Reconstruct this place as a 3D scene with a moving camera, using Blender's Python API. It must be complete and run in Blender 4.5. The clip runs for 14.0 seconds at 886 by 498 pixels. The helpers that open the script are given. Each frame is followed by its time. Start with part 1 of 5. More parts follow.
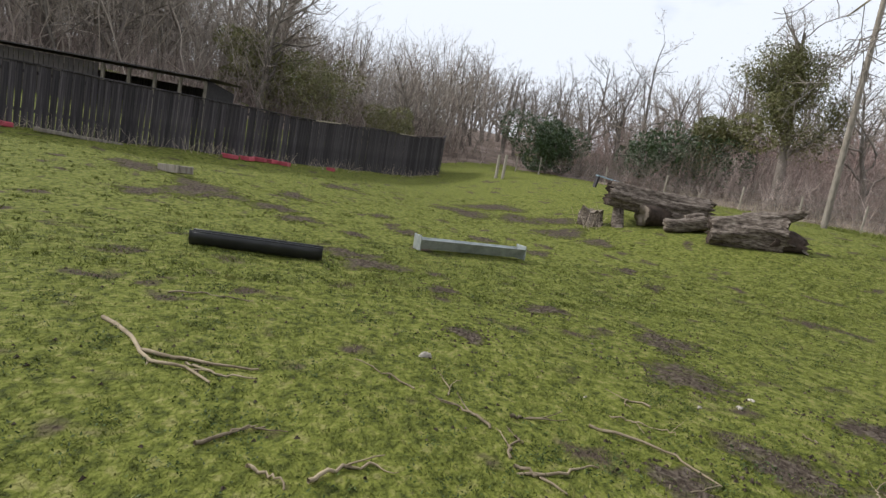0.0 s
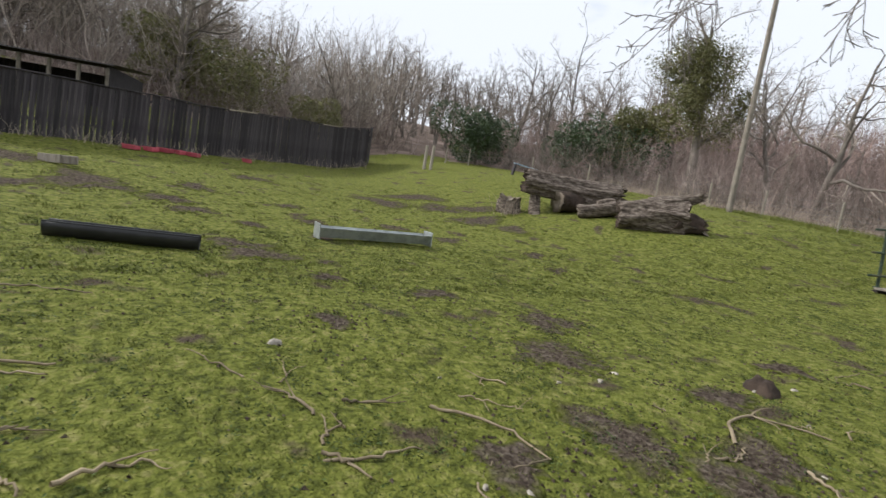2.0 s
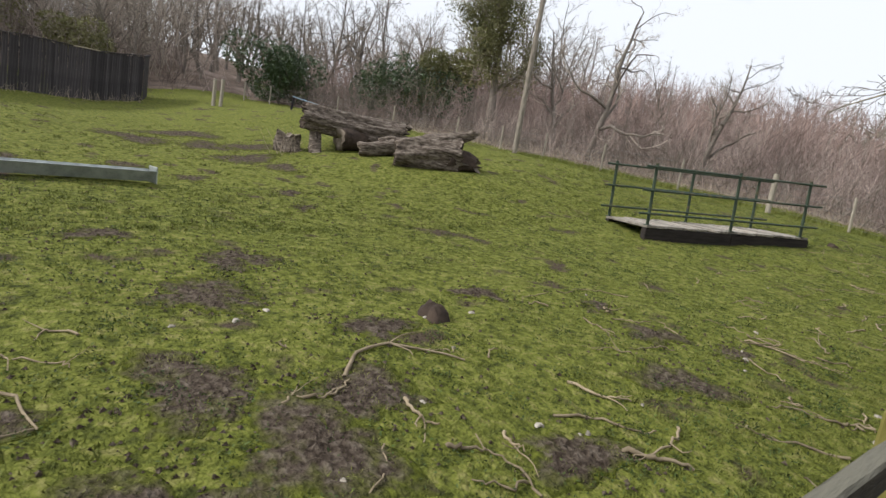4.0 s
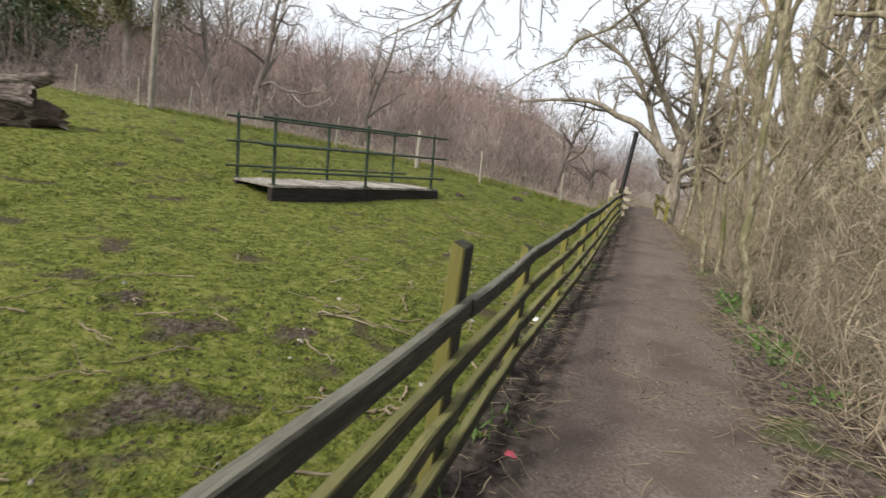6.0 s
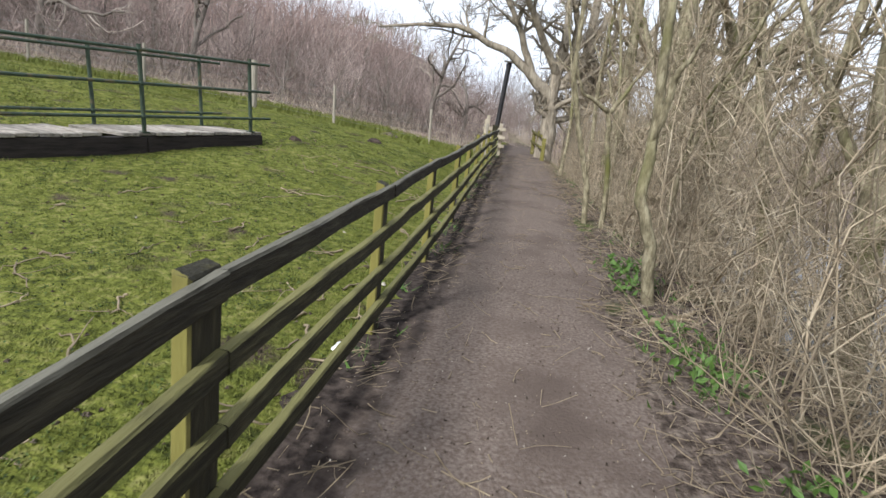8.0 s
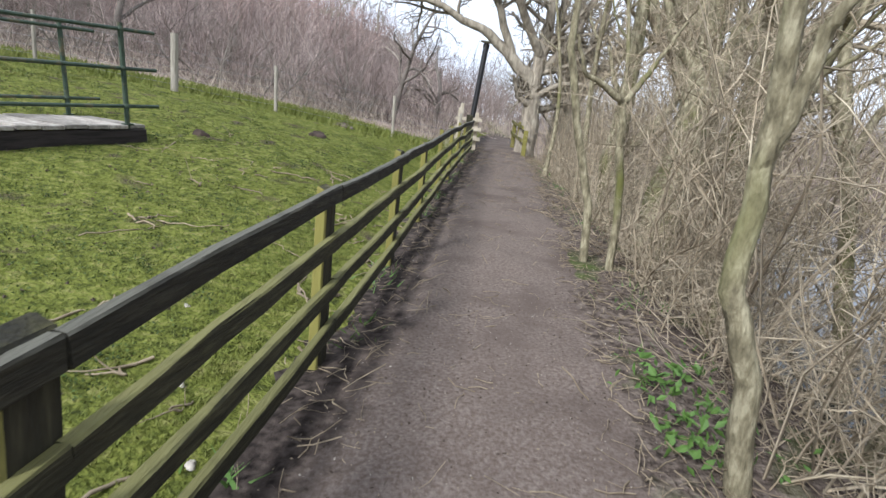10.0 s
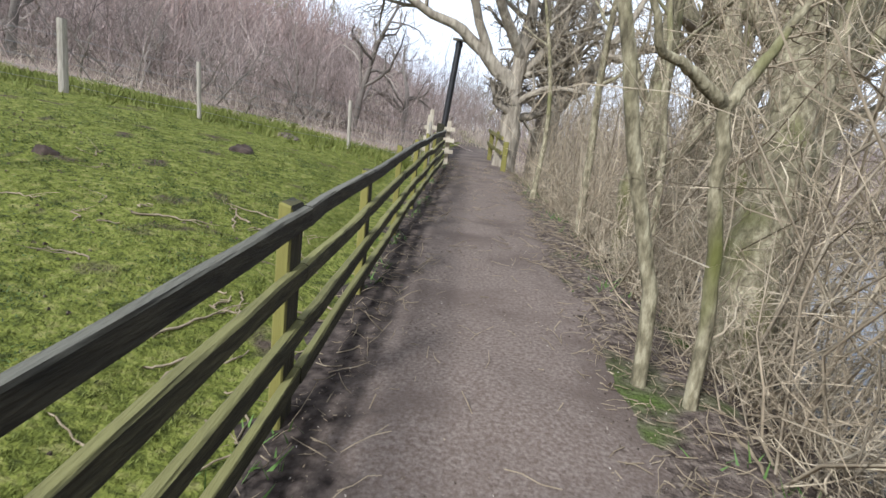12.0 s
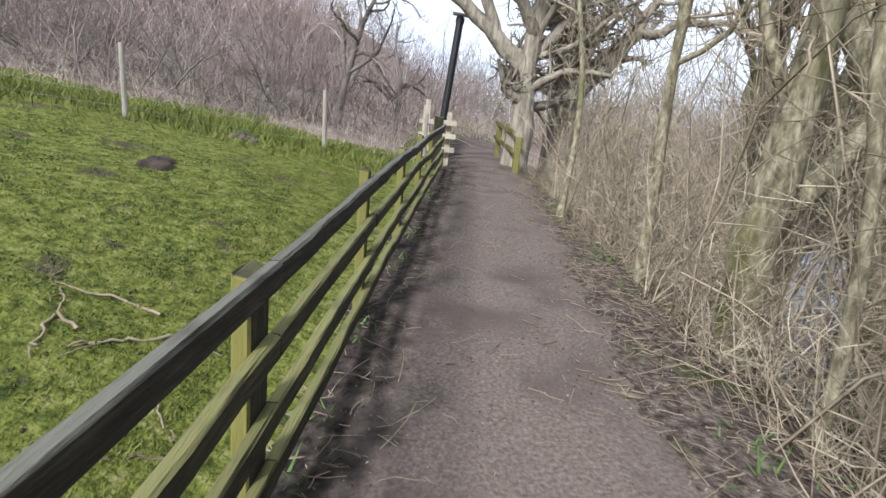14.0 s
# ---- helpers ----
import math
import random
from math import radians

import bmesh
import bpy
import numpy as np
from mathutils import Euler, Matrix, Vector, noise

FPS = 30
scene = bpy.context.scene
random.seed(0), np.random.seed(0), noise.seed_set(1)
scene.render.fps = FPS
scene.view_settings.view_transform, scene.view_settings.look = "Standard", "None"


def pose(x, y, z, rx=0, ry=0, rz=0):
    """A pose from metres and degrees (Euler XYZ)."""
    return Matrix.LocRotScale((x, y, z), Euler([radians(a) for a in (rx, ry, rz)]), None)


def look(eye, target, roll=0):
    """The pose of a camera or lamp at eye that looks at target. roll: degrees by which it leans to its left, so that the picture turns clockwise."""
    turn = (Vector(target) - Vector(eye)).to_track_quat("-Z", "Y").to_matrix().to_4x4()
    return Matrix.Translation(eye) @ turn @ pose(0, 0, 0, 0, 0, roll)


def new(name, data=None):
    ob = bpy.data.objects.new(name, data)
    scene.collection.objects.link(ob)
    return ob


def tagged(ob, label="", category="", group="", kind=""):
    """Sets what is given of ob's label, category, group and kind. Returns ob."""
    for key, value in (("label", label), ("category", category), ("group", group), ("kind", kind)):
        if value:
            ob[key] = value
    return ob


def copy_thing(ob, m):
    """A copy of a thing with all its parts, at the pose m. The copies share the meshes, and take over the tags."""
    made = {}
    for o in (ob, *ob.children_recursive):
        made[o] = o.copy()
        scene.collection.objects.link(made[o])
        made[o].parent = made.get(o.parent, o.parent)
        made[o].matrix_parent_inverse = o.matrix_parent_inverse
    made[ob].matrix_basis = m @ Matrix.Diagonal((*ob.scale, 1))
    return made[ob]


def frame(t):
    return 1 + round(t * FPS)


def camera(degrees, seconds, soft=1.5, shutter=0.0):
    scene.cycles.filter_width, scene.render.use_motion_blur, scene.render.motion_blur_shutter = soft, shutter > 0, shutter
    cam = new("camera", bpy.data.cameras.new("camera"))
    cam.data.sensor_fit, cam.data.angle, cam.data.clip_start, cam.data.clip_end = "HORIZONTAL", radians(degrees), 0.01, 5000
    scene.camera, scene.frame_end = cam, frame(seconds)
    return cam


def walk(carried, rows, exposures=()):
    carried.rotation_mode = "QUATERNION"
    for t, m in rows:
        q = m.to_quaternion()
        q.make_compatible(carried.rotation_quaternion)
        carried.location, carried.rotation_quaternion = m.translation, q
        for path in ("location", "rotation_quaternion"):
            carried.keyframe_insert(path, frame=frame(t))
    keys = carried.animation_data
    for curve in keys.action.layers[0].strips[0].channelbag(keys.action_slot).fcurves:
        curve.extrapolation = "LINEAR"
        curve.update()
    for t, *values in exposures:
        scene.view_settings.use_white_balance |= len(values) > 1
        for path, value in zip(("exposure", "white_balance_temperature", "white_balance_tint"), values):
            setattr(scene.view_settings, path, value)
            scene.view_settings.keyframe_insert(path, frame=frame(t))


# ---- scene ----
cam = camera(79.1, 14.0, soft=1.5, shutter=0.15)
METRES, EYE, TILT, LEAN, TURN = 14.0, 1.4, -6.5, -9.5, 72.3
ROWS = [
    (0.0, 0.0, 0.0, 0.0, 0.0, 0.0, -0.0),
    (0.5, -0.0031, 0.0014, 0.0014, 0.37, -0.04, -0.06),
    (1.0, 0.006, 0.0018, -0.0014, 0.75, -0.06, 0.2),
    (1.5, 0.0297, 0.0008, -0.0061, -1.17, -0.13, 1.11),
    (2.0, 0.0513, 0.0128, -0.0099, -6.04, -0.68, 1.44),
    (2.5, 0.079, 0.0148, -0.0178, -18.71, -3.73, 1.62),
    (2.7, 0.0905, 0.0173, -0.0195, -23.0, -4.93, 1.78),
    (4.8, 0.2114, 0.0431, -0.0376, -23.97, -7.98, 2.6),
    (5.0, 0.2229, 0.0456, -0.0393, -27.1, -8.8, 2.61),
    (5.5, 0.2628, 0.042, -0.045, -40.58, -10.15, 3.01),
    (6.0, 0.3025, 0.0453, -0.0495, -54.28, -11.84, 3.34),
    (6.5, 0.344, 0.0483, -0.057, -62.73, -13.51, 3.81),
    (7.0, 0.3834, 0.0624, -0.0638, -64.97, -15.47, 4.02),
    (7.2, 0.3998, 0.0663, -0.0654, -65.28, -16.79, 4.1),
    (9.3, 0.5724, 0.1072, -0.0827, -67.92, -19.85, 3.28),
    (9.5, 0.5888, 0.1111, -0.0843, -68.02, -20.14, 3.24),
    (10.0, 0.6302, 0.1212, -0.0855, -68.43, -20.08, 3.31),
    (10.5, 0.6697, 0.1358, -0.0876, -69.83, -19.92, 2.78),
    (11.0, 0.7091, 0.149, -0.0914, -71.54, -19.48, 2.64),
    (11.5, 0.748, 0.1692, -0.0963, -71.46, -19.35, 2.66),
    (12.0, 0.788, 0.1738, -0.1017, -71.28, -19.49, 2.8),
    (12.5, 0.8245, 0.1846, -0.1063, -71.17, -19.51, 3.08),
    (13.0, 0.8646, 0.1939, -0.1099, -71.06, -19.64, 3.04),
    (13.5, 0.9053, 0.2102, -0.1115, -71.27, -19.95, 3.57),
    (14.0, 0.9473, 0.2256, -0.1115, -71.31, -20.88, 3.61),
]
walk(cam, [(t, pose(0, 0, EYE, TILT, LEAN, TURN) @ pose(METRES * x, METRES * y, METRES * z, 90 + pitch, roll, yaw)) for t, x, y, z, yaw, pitch, roll in ROWS],
     exposures=[(0.0, -0.13, 5950, 10), (2.5, -0.10, 6000, 10), (6.0, -0.04, 6150, 10), (9.5, 0.28, 5480, 10), (14.0, 0.32, 5480, 10)])

# ---- world, sun ----
SUN_AZ, SUN_EL = radians(-145), radians(36)      # azimuth from +y towards +x
world = bpy.data.worlds.new("sky")
scene.world = world
world.use_nodes = True
wn, wl = world.node_tree.nodes, world.node_tree.links
wn.clear()
wo = wn.new("ShaderNodeOutputWorld")
wb = wn.new("ShaderNodeBackground")
sky = wn.new("ShaderNodeTexSky")
sky.sky_type = "NISHITA"
sky.sun_disc = False
sky.sun_elevation, sky.sun_rotation = SUN_EL, SUN_AZ
sky.air_density, sky.dust_density = 1.0, 1.5
tc = wn.new("ShaderNodeTexCoord")
mp = wn.new("ShaderNodeMapping")
mp.inputs["Scale"].default_value = (1.0, 1.0, 2.6)
cn = wn.new("ShaderNodeTexNoise")
cn.inputs["Scale"].default_value, cn.inputs["Detail"].default_value = 2.1, 7.0
cr = wn.new("ShaderNodeValToRGB")
cr.color_ramp.elements[0].position, cr.color_ramp.elements[1].position = 0.18, 0.37
cm = wn.new("ShaderNodeMix")
cm.data_type = "RGBA"
cm.inputs[7].default_value = (8.0, 8.05, 8.2, 1.0)
wl.new(tc.outputs["Generated"], mp.inputs["Vector"])
wl.new(mp.outputs["Vector"], cn.inputs["Vector"])
wl.new(cn.outputs["Fac"], cr.inputs["Fac"])
wl.new(cr.outputs["Color"], cm.inputs["Factor"])
wl.new(sky.outputs["Color"], cm.inputs[6])
wl.new(cm.outputs[2], wb.inputs["Color"])
wb.inputs["Strength"].default_value = 0.13
wl.new(wb.outputs["Background"], wo.inputs["Surface"])

sun = new("sun", bpy.data.lights.new("sun", "SUN"))
sun.data.energy, sun.data.angle, sun.data.color = 4.5, radians(9.0), (1.0, 0.94, 0.85)
sun_way = Vector((math.sin(SUN_AZ) * math.cos(SUN_EL), math.cos(SUN_AZ) * math.cos(SUN_EL), math.sin(SUN_EL)))
sun.matrix_world = look(sun_way * 60, (0, 0, 0))
scene.view_settings.exposure = 0.0


# ---- materials ----
def material(name, stops, scale=8.0, rough=0.8, bump=0.3, bump_scale=None, detail=8.0, stretch=(1, 1, 1), metal=0.0,
             spread=0.0, second=None, space="Object", gloss=0.3, bump_distance=0.02, turn=0.0, edge=None, growth_and_light=None, island=0.0):
    """stops: (position, rgb) of a noise ramp. second: (rgb, scale, low, high) patches of another colour. spread: brightness by object."""
    m = bpy.data.materials.new(name)
    m.use_nodes = True
    n, k = m.node_tree.nodes, m.node_tree.links
    p = n["Principled BSDF"]
    co = n.new("ShaderNodeTexCoord")
    mapping = n.new("ShaderNodeMapping")
    if turn:
        mapping.vector_type = "TEXTURE"
        mapping.inputs["Rotation"].default_value = (0, 0, radians(turn))
        stretch = [1 / v for v in stretch]
    mapping.inputs["Scale"].default_value = stretch
    if space == "World":
        geo = n.new("ShaderNodeNewGeometry")
        k.new(geo.outputs["Position"], mapping.inputs["Vector"])
    else:
        k.new(co.outputs[space], mapping.inputs["Vector"])
    a = n.new("ShaderNodeTexNoise")
    a.inputs["Scale"].default_value, a.inputs["Detail"].default_value, a.inputs["Roughness"].default_value = scale, detail, 0.62
    k.new(mapping.outputs["Vector"], a.inputs["Vector"])
    r = n.new("ShaderNodeValToRGB")
    while len(r.color_ramp.elements) < len(stops):
        r.color_ramp.elements.new(0.5)
    for e, (at, rgb) in zip(r.color_ramp.elements, stops):
        e.position, e.color = at, (*rgb, 1)
    k.new(a.outputs["Fac"], r.inputs["Fac"])
    colour = r.outputs["Color"]
    if second:
        rgb, sc, lo, hi = second
        b = n.new("ShaderNodeTexNoise")
        b.inputs["Scale"].default_value, b.inputs["Detail"].default_value = sc, 6.0
        k.new(mapping.outputs["Vector"], b.inputs["Vector"])
        q = n.new("ShaderNodeMapRange")
        q.inputs["From Min"].default_value, q.inputs["From Max"].default_value = lo, hi
        k.new(b.outputs["Fac"], q.inputs["Value"])
        x = n.new("ShaderNodeMix")
        x.data_type = "RGBA"
        x.inputs[7].default_value = (*rgb, 1)
        k.new(q.outputs["Result"], x.inputs["Factor"])
        k.new(colour, x.inputs[6])
        colour = x.outputs[2]
    if growth_and_light:
        # moss, algae and painted light on sides facing one way: (rgb, way, low, high)
        rgb, way, lo, hi = growth_and_light
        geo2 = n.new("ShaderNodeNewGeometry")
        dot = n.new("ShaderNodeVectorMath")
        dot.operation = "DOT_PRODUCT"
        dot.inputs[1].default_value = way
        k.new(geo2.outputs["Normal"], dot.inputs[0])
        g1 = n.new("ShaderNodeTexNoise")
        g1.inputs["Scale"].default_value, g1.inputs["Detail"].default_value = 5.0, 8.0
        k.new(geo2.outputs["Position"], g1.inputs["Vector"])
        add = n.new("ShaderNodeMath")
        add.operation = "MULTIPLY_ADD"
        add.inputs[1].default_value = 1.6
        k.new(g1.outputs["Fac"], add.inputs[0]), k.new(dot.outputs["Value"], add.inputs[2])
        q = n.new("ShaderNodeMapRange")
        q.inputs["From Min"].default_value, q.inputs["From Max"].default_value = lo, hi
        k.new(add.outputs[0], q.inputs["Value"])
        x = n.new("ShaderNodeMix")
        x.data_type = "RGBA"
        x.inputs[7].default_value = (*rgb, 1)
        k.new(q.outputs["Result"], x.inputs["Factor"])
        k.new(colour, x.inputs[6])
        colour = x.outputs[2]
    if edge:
        # this attribute, low at the borders, fades the surface there into another colour range, broken up by noise
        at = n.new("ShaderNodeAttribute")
        at.attribute_name = "from_edge"
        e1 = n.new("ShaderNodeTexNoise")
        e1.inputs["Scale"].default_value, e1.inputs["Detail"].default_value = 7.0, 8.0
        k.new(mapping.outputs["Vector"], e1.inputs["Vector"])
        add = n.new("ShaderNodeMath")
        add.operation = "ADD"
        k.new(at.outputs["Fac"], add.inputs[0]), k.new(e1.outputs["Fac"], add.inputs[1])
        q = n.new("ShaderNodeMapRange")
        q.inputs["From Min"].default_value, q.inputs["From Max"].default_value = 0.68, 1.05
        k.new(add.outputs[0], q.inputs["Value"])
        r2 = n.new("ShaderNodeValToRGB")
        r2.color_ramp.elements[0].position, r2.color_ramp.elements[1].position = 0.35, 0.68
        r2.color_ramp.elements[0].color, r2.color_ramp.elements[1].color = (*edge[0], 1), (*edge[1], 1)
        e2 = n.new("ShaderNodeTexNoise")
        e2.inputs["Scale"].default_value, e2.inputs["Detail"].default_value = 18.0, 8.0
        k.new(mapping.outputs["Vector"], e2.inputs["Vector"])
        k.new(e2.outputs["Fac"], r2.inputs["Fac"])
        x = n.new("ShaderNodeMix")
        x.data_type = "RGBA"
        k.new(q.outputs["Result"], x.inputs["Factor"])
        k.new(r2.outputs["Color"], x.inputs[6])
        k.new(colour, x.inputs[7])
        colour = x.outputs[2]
    if spread:
        info = n.new("ShaderNodeObjectInfo")
        q = n.new("ShaderNodeMapRange")
        q.inputs["To Min"].default_value, q.inputs["To Max"].default_value = 1 - spread, 1 + spread
        k.new(info.outputs["Random"], q.inputs["Value"])
        h = n.new("ShaderNodeHueSaturation")
        k.new(q.outputs["Result"], h.inputs["Value"])
        k.new(colour, h.inputs["Color"])
        colour = h.outputs["Color"]
    if island:
        geo3 = n.new("ShaderNodeNewGeometry")
        q = n.new("ShaderNodeMapRange")
        q.inputs["To Min"].default_value, q.inputs["To Max"].default_value = 1 - island, 1 + island
        k.new(geo3.outputs["Random Per Island"], q.inputs["Value"])
        h = n.new("ShaderNodeHueSaturation")
        k.new(q.outputs["Result"], h.inputs["Value"])
        k.new(colour, h.inputs["Color"])
        colour = h.outputs["Color"]
    k.new(colour, p.inputs["Base Color"])
    p.inputs["Roughness"].default_value, p.inputs["Metallic"].default_value = rough, metal
    p.inputs["Specular IOR Level"].default_value = gloss
    if bump:
        c = n.new("ShaderNodeTexNoise")
        c.inputs["Scale"].default_value, c.inputs["Detail"].default_value = bump_scale or scale * 2, 6.0
        k.new(mapping.outputs["Vector"], c.inputs["Vector"])
        u = n.new("ShaderNodeBump")
        u.inputs["Strength"].default_value, u.inputs["Distance"].default_value = bump, bump_distance
        k.new(c.outputs["Fac"], u.inputs["Height"])
        k.new(u.outputs["Normal"], p.inputs["Normal"])
    return m


M_GROUND = material("pasture", [(0.34, (0.040, 0.047, 0.011)), (0.44, (0.096, 0.109, 0.020)), (0.54, (0.150, 0.163, 0.031)), (0.66, (0.215, 0.205, 0.068))],
                    scale=11.0, rough=0.95, bump=1.0, bump_scale=30, detail=12.0, space="World", second=((0.072, 0.054, 0.038), 1.7, 0.60, 0.68), gloss=0.1, bump_distance=0.05)
M_GRASS = material("grass", [(0.3, (0.076, 0.090, 0.017)), (0.5, (0.132, 0.150, 0.028)), (0.7, (0.222, 0.212, 0.068))], scale=2.0, rough=0.7, bump=0, space="World", gloss=0.2)
M_TUFT = material("dark_grass_tufts", [(0.3, (0.022, 0.040, 0.009)), (0.6, (0.062, 0.088, 0.019))], scale=3.0, rough=0.6, bump=0, space="World", gloss=0.2, island=0.5)
M_WEED = material("weed", [(0.3, (0.05, 0.095, 0.02)), (0.6, (0.10, 0.175, 0.035))], scale=9.0, rough=0.6, bump=0, space="World", gloss=0.3)
# fades to a darker colour range towards both borders
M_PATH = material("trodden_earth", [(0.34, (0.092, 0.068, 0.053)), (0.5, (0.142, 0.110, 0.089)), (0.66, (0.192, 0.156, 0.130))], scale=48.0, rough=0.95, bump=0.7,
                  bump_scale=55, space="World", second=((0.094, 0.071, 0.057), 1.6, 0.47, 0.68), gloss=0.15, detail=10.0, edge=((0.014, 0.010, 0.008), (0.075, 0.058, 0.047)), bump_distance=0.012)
M_LITTER = material("leaf_litter", [(0.34, (0.036, 0.027, 0.021)), (0.5, (0.110, 0.085, 0.068)), (0.68, (0.225, 0.182, 0.145))], scale=16.0, rough=0.95, bump=1.0,
                    bump_scale=30, space="World", second=((0.075, 0.10, 0.025), 1.6, 0.56, 0.70), gloss=0.1, bump_distance=0.04)
M_SOIL = material("turned_soil", [(0.32, (0.026, 0.019, 0.014)), (0.5, (0.082, 0.063, 0.048)), (0.66, (0.165, 0.135, 0.105))], scale=24.0, rough=1.0, bump=1.0, space="World", gloss=0.05, bump_distance=0.04)
M_MOLE = material("trodden_soil_in_grass", [(0.32, (0.026, 0.019, 0.014)), (0.5, (0.078, 0.060, 0.046)), (0.66, (0.155, 0.128, 0.10))], scale=20.0, rough=1.0, bump=1.0, space="World", gloss=0.05, bump_distance=0.04,
                  edge=((0.045, 0.052, 0.010), (0.130, 0.145, 0.024)))
M_RAIL = material("weathered_mossy_rail", [(0.3, (0.014, 0.013, 0.006)), (0.5, (0.031, 0.028, 0.014)), (0.7, (0.066, 0.060, 0.030))], scale=7.0, rough=0.85, bump=0.5,
                  stretch=(6, 0.7, 6), spread=0.18, growth_and_light=((0.150, 0.140, 0.050), (0, -0.15, 1.0), 1.1, 1.75), bump_scale=14)
# greyed wood and the light on its top, both put into upward faces
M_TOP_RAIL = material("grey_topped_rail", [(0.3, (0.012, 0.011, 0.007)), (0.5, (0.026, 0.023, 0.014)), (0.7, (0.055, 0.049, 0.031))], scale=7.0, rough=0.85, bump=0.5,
                      stretch=(6, 0.7, 6), spread=0.18, growth_and_light=((0.125, 0.117, 0.088), (0, -0.15, 1.0), 1.1, 1.75), bump_scale=14)
# yellow-green sunward side: algae plus painted sunlight, the other sides kept dark
M_POST = material("algae_and_lit_side_post", [(0.3, (0.012, 0.011, 0.007)), (0.55, (0.028, 0.025, 0.014)), (0.75, (0.06, 0.054, 0.03))], scale=6.0, rough=0.85, bump=0.5,
                  stretch=(4, 4, 0.7), spread=0.15, growth_and_light=((0.185, 0.165, 0.042), (-0.35, -0.94, 0.15), 0.75, 1.6))
M_PALE = material("pale_new_timber", [(0.3, (0.33, 0.28, 0.20)), (0.6, (0.47, 0.41, 0.31))], scale=6.0, rough=0.8, bump=0.3, stretch=(4, 4, 0.6), spread=0.1)
M_STAKE = material("grey_stake", [(0.3, (0.20, 0.175, 0.135)), (0.6, (0.34, 0.305, 0.245))], scale=6.0, rough=0.85, bump=0.3, stretch=(4, 4, 0.6), spread=0.15)
M_BOARD = material("black_stained_board", [(0.3, (0.022, 0.019, 0.022)), (0.5, (0.045, 0.039, 0.042)), (0.72, (0.10, 0.088, 0.085))], scale=3.0, rough=0.85, bump=0.4,
                   stretch=(9, 9, 0.6), spread=0.4)
M_TIMBER = material("old_grey_timber", [(0.3, (0.10, 0.085, 0.07)), (0.6, (0.24, 0.21, 0.17))], scale=5.0, rough=0.9, bump=0.4, stretch=(3, 3, 0.6), spread=0.2)
M_BEAM = material("rotten_black_beam", [(0.3, (0.010, 0.008, 0.007)), (0.6, (0.034, 0.027, 0.023))], scale=5.0, rough=0.9, bump=0.5, stretch=(0.6, 5, 5))
M_DECK = material("bleached_deck_plank", [(0.3, (0.13, 0.112, 0.092)), (0.5, (0.27, 0.24, 0.20)), (0.7, (0.40, 0.365, 0.31))], scale=6.0, rough=0.9, bump=0.5, stretch=(3, 0.8, 3), spread=0.3)
M_ROOF = material("dark_corrugated_sheet", [(0.3, (0.035, 0.030, 0.030)), (0.6, (0.075, 0.062, 0.056))], scale=1.5, rough=0.6, bump=0.1)
M_LOG = material("stripped_log", [(0.34, (0.034, 0.025, 0.019)), (0.5, (0.125, 0.098, 0.077)), (0.68, (0.27, 0.228, 0.187))], scale=6.0, rough=0.95, bump=1.0, stretch=(0.9, 3.0, 3.0),
                 bump_scale=9, bump_distance=0.06, turn=60)
M_ROT = material("rotten_heartwood", [(0.3, (0.018, 0.013, 0.010)), (0.6, (0.065, 0.046, 0.034))], scale=6.0, rough=1.0, bump=0.8)
M_CUT = material("sawn_end", [(0.3, (0.13, 0.10, 0.075)), (0.6, (0.25, 0.205, 0.16))], scale=7.0, rough=0.9, bump=0.4)
M_BARK_PALE = material("pale_greenish_bark", [(0.34, (0.085, 0.072, 0.042)), (0.5, (0.20, 0.172, 0.104)), (0.66, (0.37, 0.33, 0.215))], scale=12.0, rough=0.9, bump=1.0, bump_scale=34, bump_distance=0.012,
                       stretch=(2, 2, 0.7), second=((0.11, 0.11, 0.03), 1.5, 0.55, 0.70), space="World")
M_BARK_OAK = material("oak_bark", [(0.3, (0.13, 0.108, 0.080)), (0.5, (0.27, 0.23, 0.172)), (0.7, (0.41, 0.36, 0.275))], scale=2.6, rough=0.95, bump=1.0, stretch=(3, 3, 0.6),
                      space="World", bump_distance=0.05)
M_BARK_DARK = material("grey_bark", [(0.3, (0.095, 0.081, 0.067)), (0.6, (0.215, 0.185, 0.155))], scale=2.0, rough=0.95, bump=0.6, space="World", spread=0.25)
M_TWIG_GREY = material("far_twigs", [(0.3, (0.21, 0.178, 0.146)), (0.6, (0.37, 0.316, 0.264))], scale=0.4, rough=0.95, bump=0, space="World", spread=0.3, island=0.35)
M_TWIG_RED = material("reddish_far_twigs", [(0.3, (0.185, 0.130, 0.112)), (0.6, (0.33, 0.245, 0.212))], scale=0.3, rough=0.95, bump=0, space="World", spread=0.3, island=0.35)
M_TWIG_TAN = material("tan_twigs", [(0.3, (0.165, 0.128, 0.083)), (0.5, (0.315, 0.255, 0.172)), (0.7, (0.45, 0.385, 0.275))], scale=2.4, rough=0.85, bump=0, space="World", island=0.42)
M_STRAW = material("dry_reeds", [(0.3, (0.29, 0.235, 0.18)), (0.6, (0.45, 0.375, 0.295))], scale=0.7, rough=0.9, bump=0, space="World")
M_SCRUB = material("brown_scrub", [(0.38, (0.105, 0.080, 0.070)), (0.5, (0.245, 0.190, 0.166)), (0.62, (0.42, 0.342, 0.300))], scale=0.30, rough=0.95, bump=0, space="World", island=0.4)
M_LEAF = material("evergreen_leaf", [(0.3, (0.018, 0.035, 0.010)), (0.6, (0.05, 0.085, 0.022))], scale=1.2, rough=0.45, bump=0, space="World", gloss=0.5)
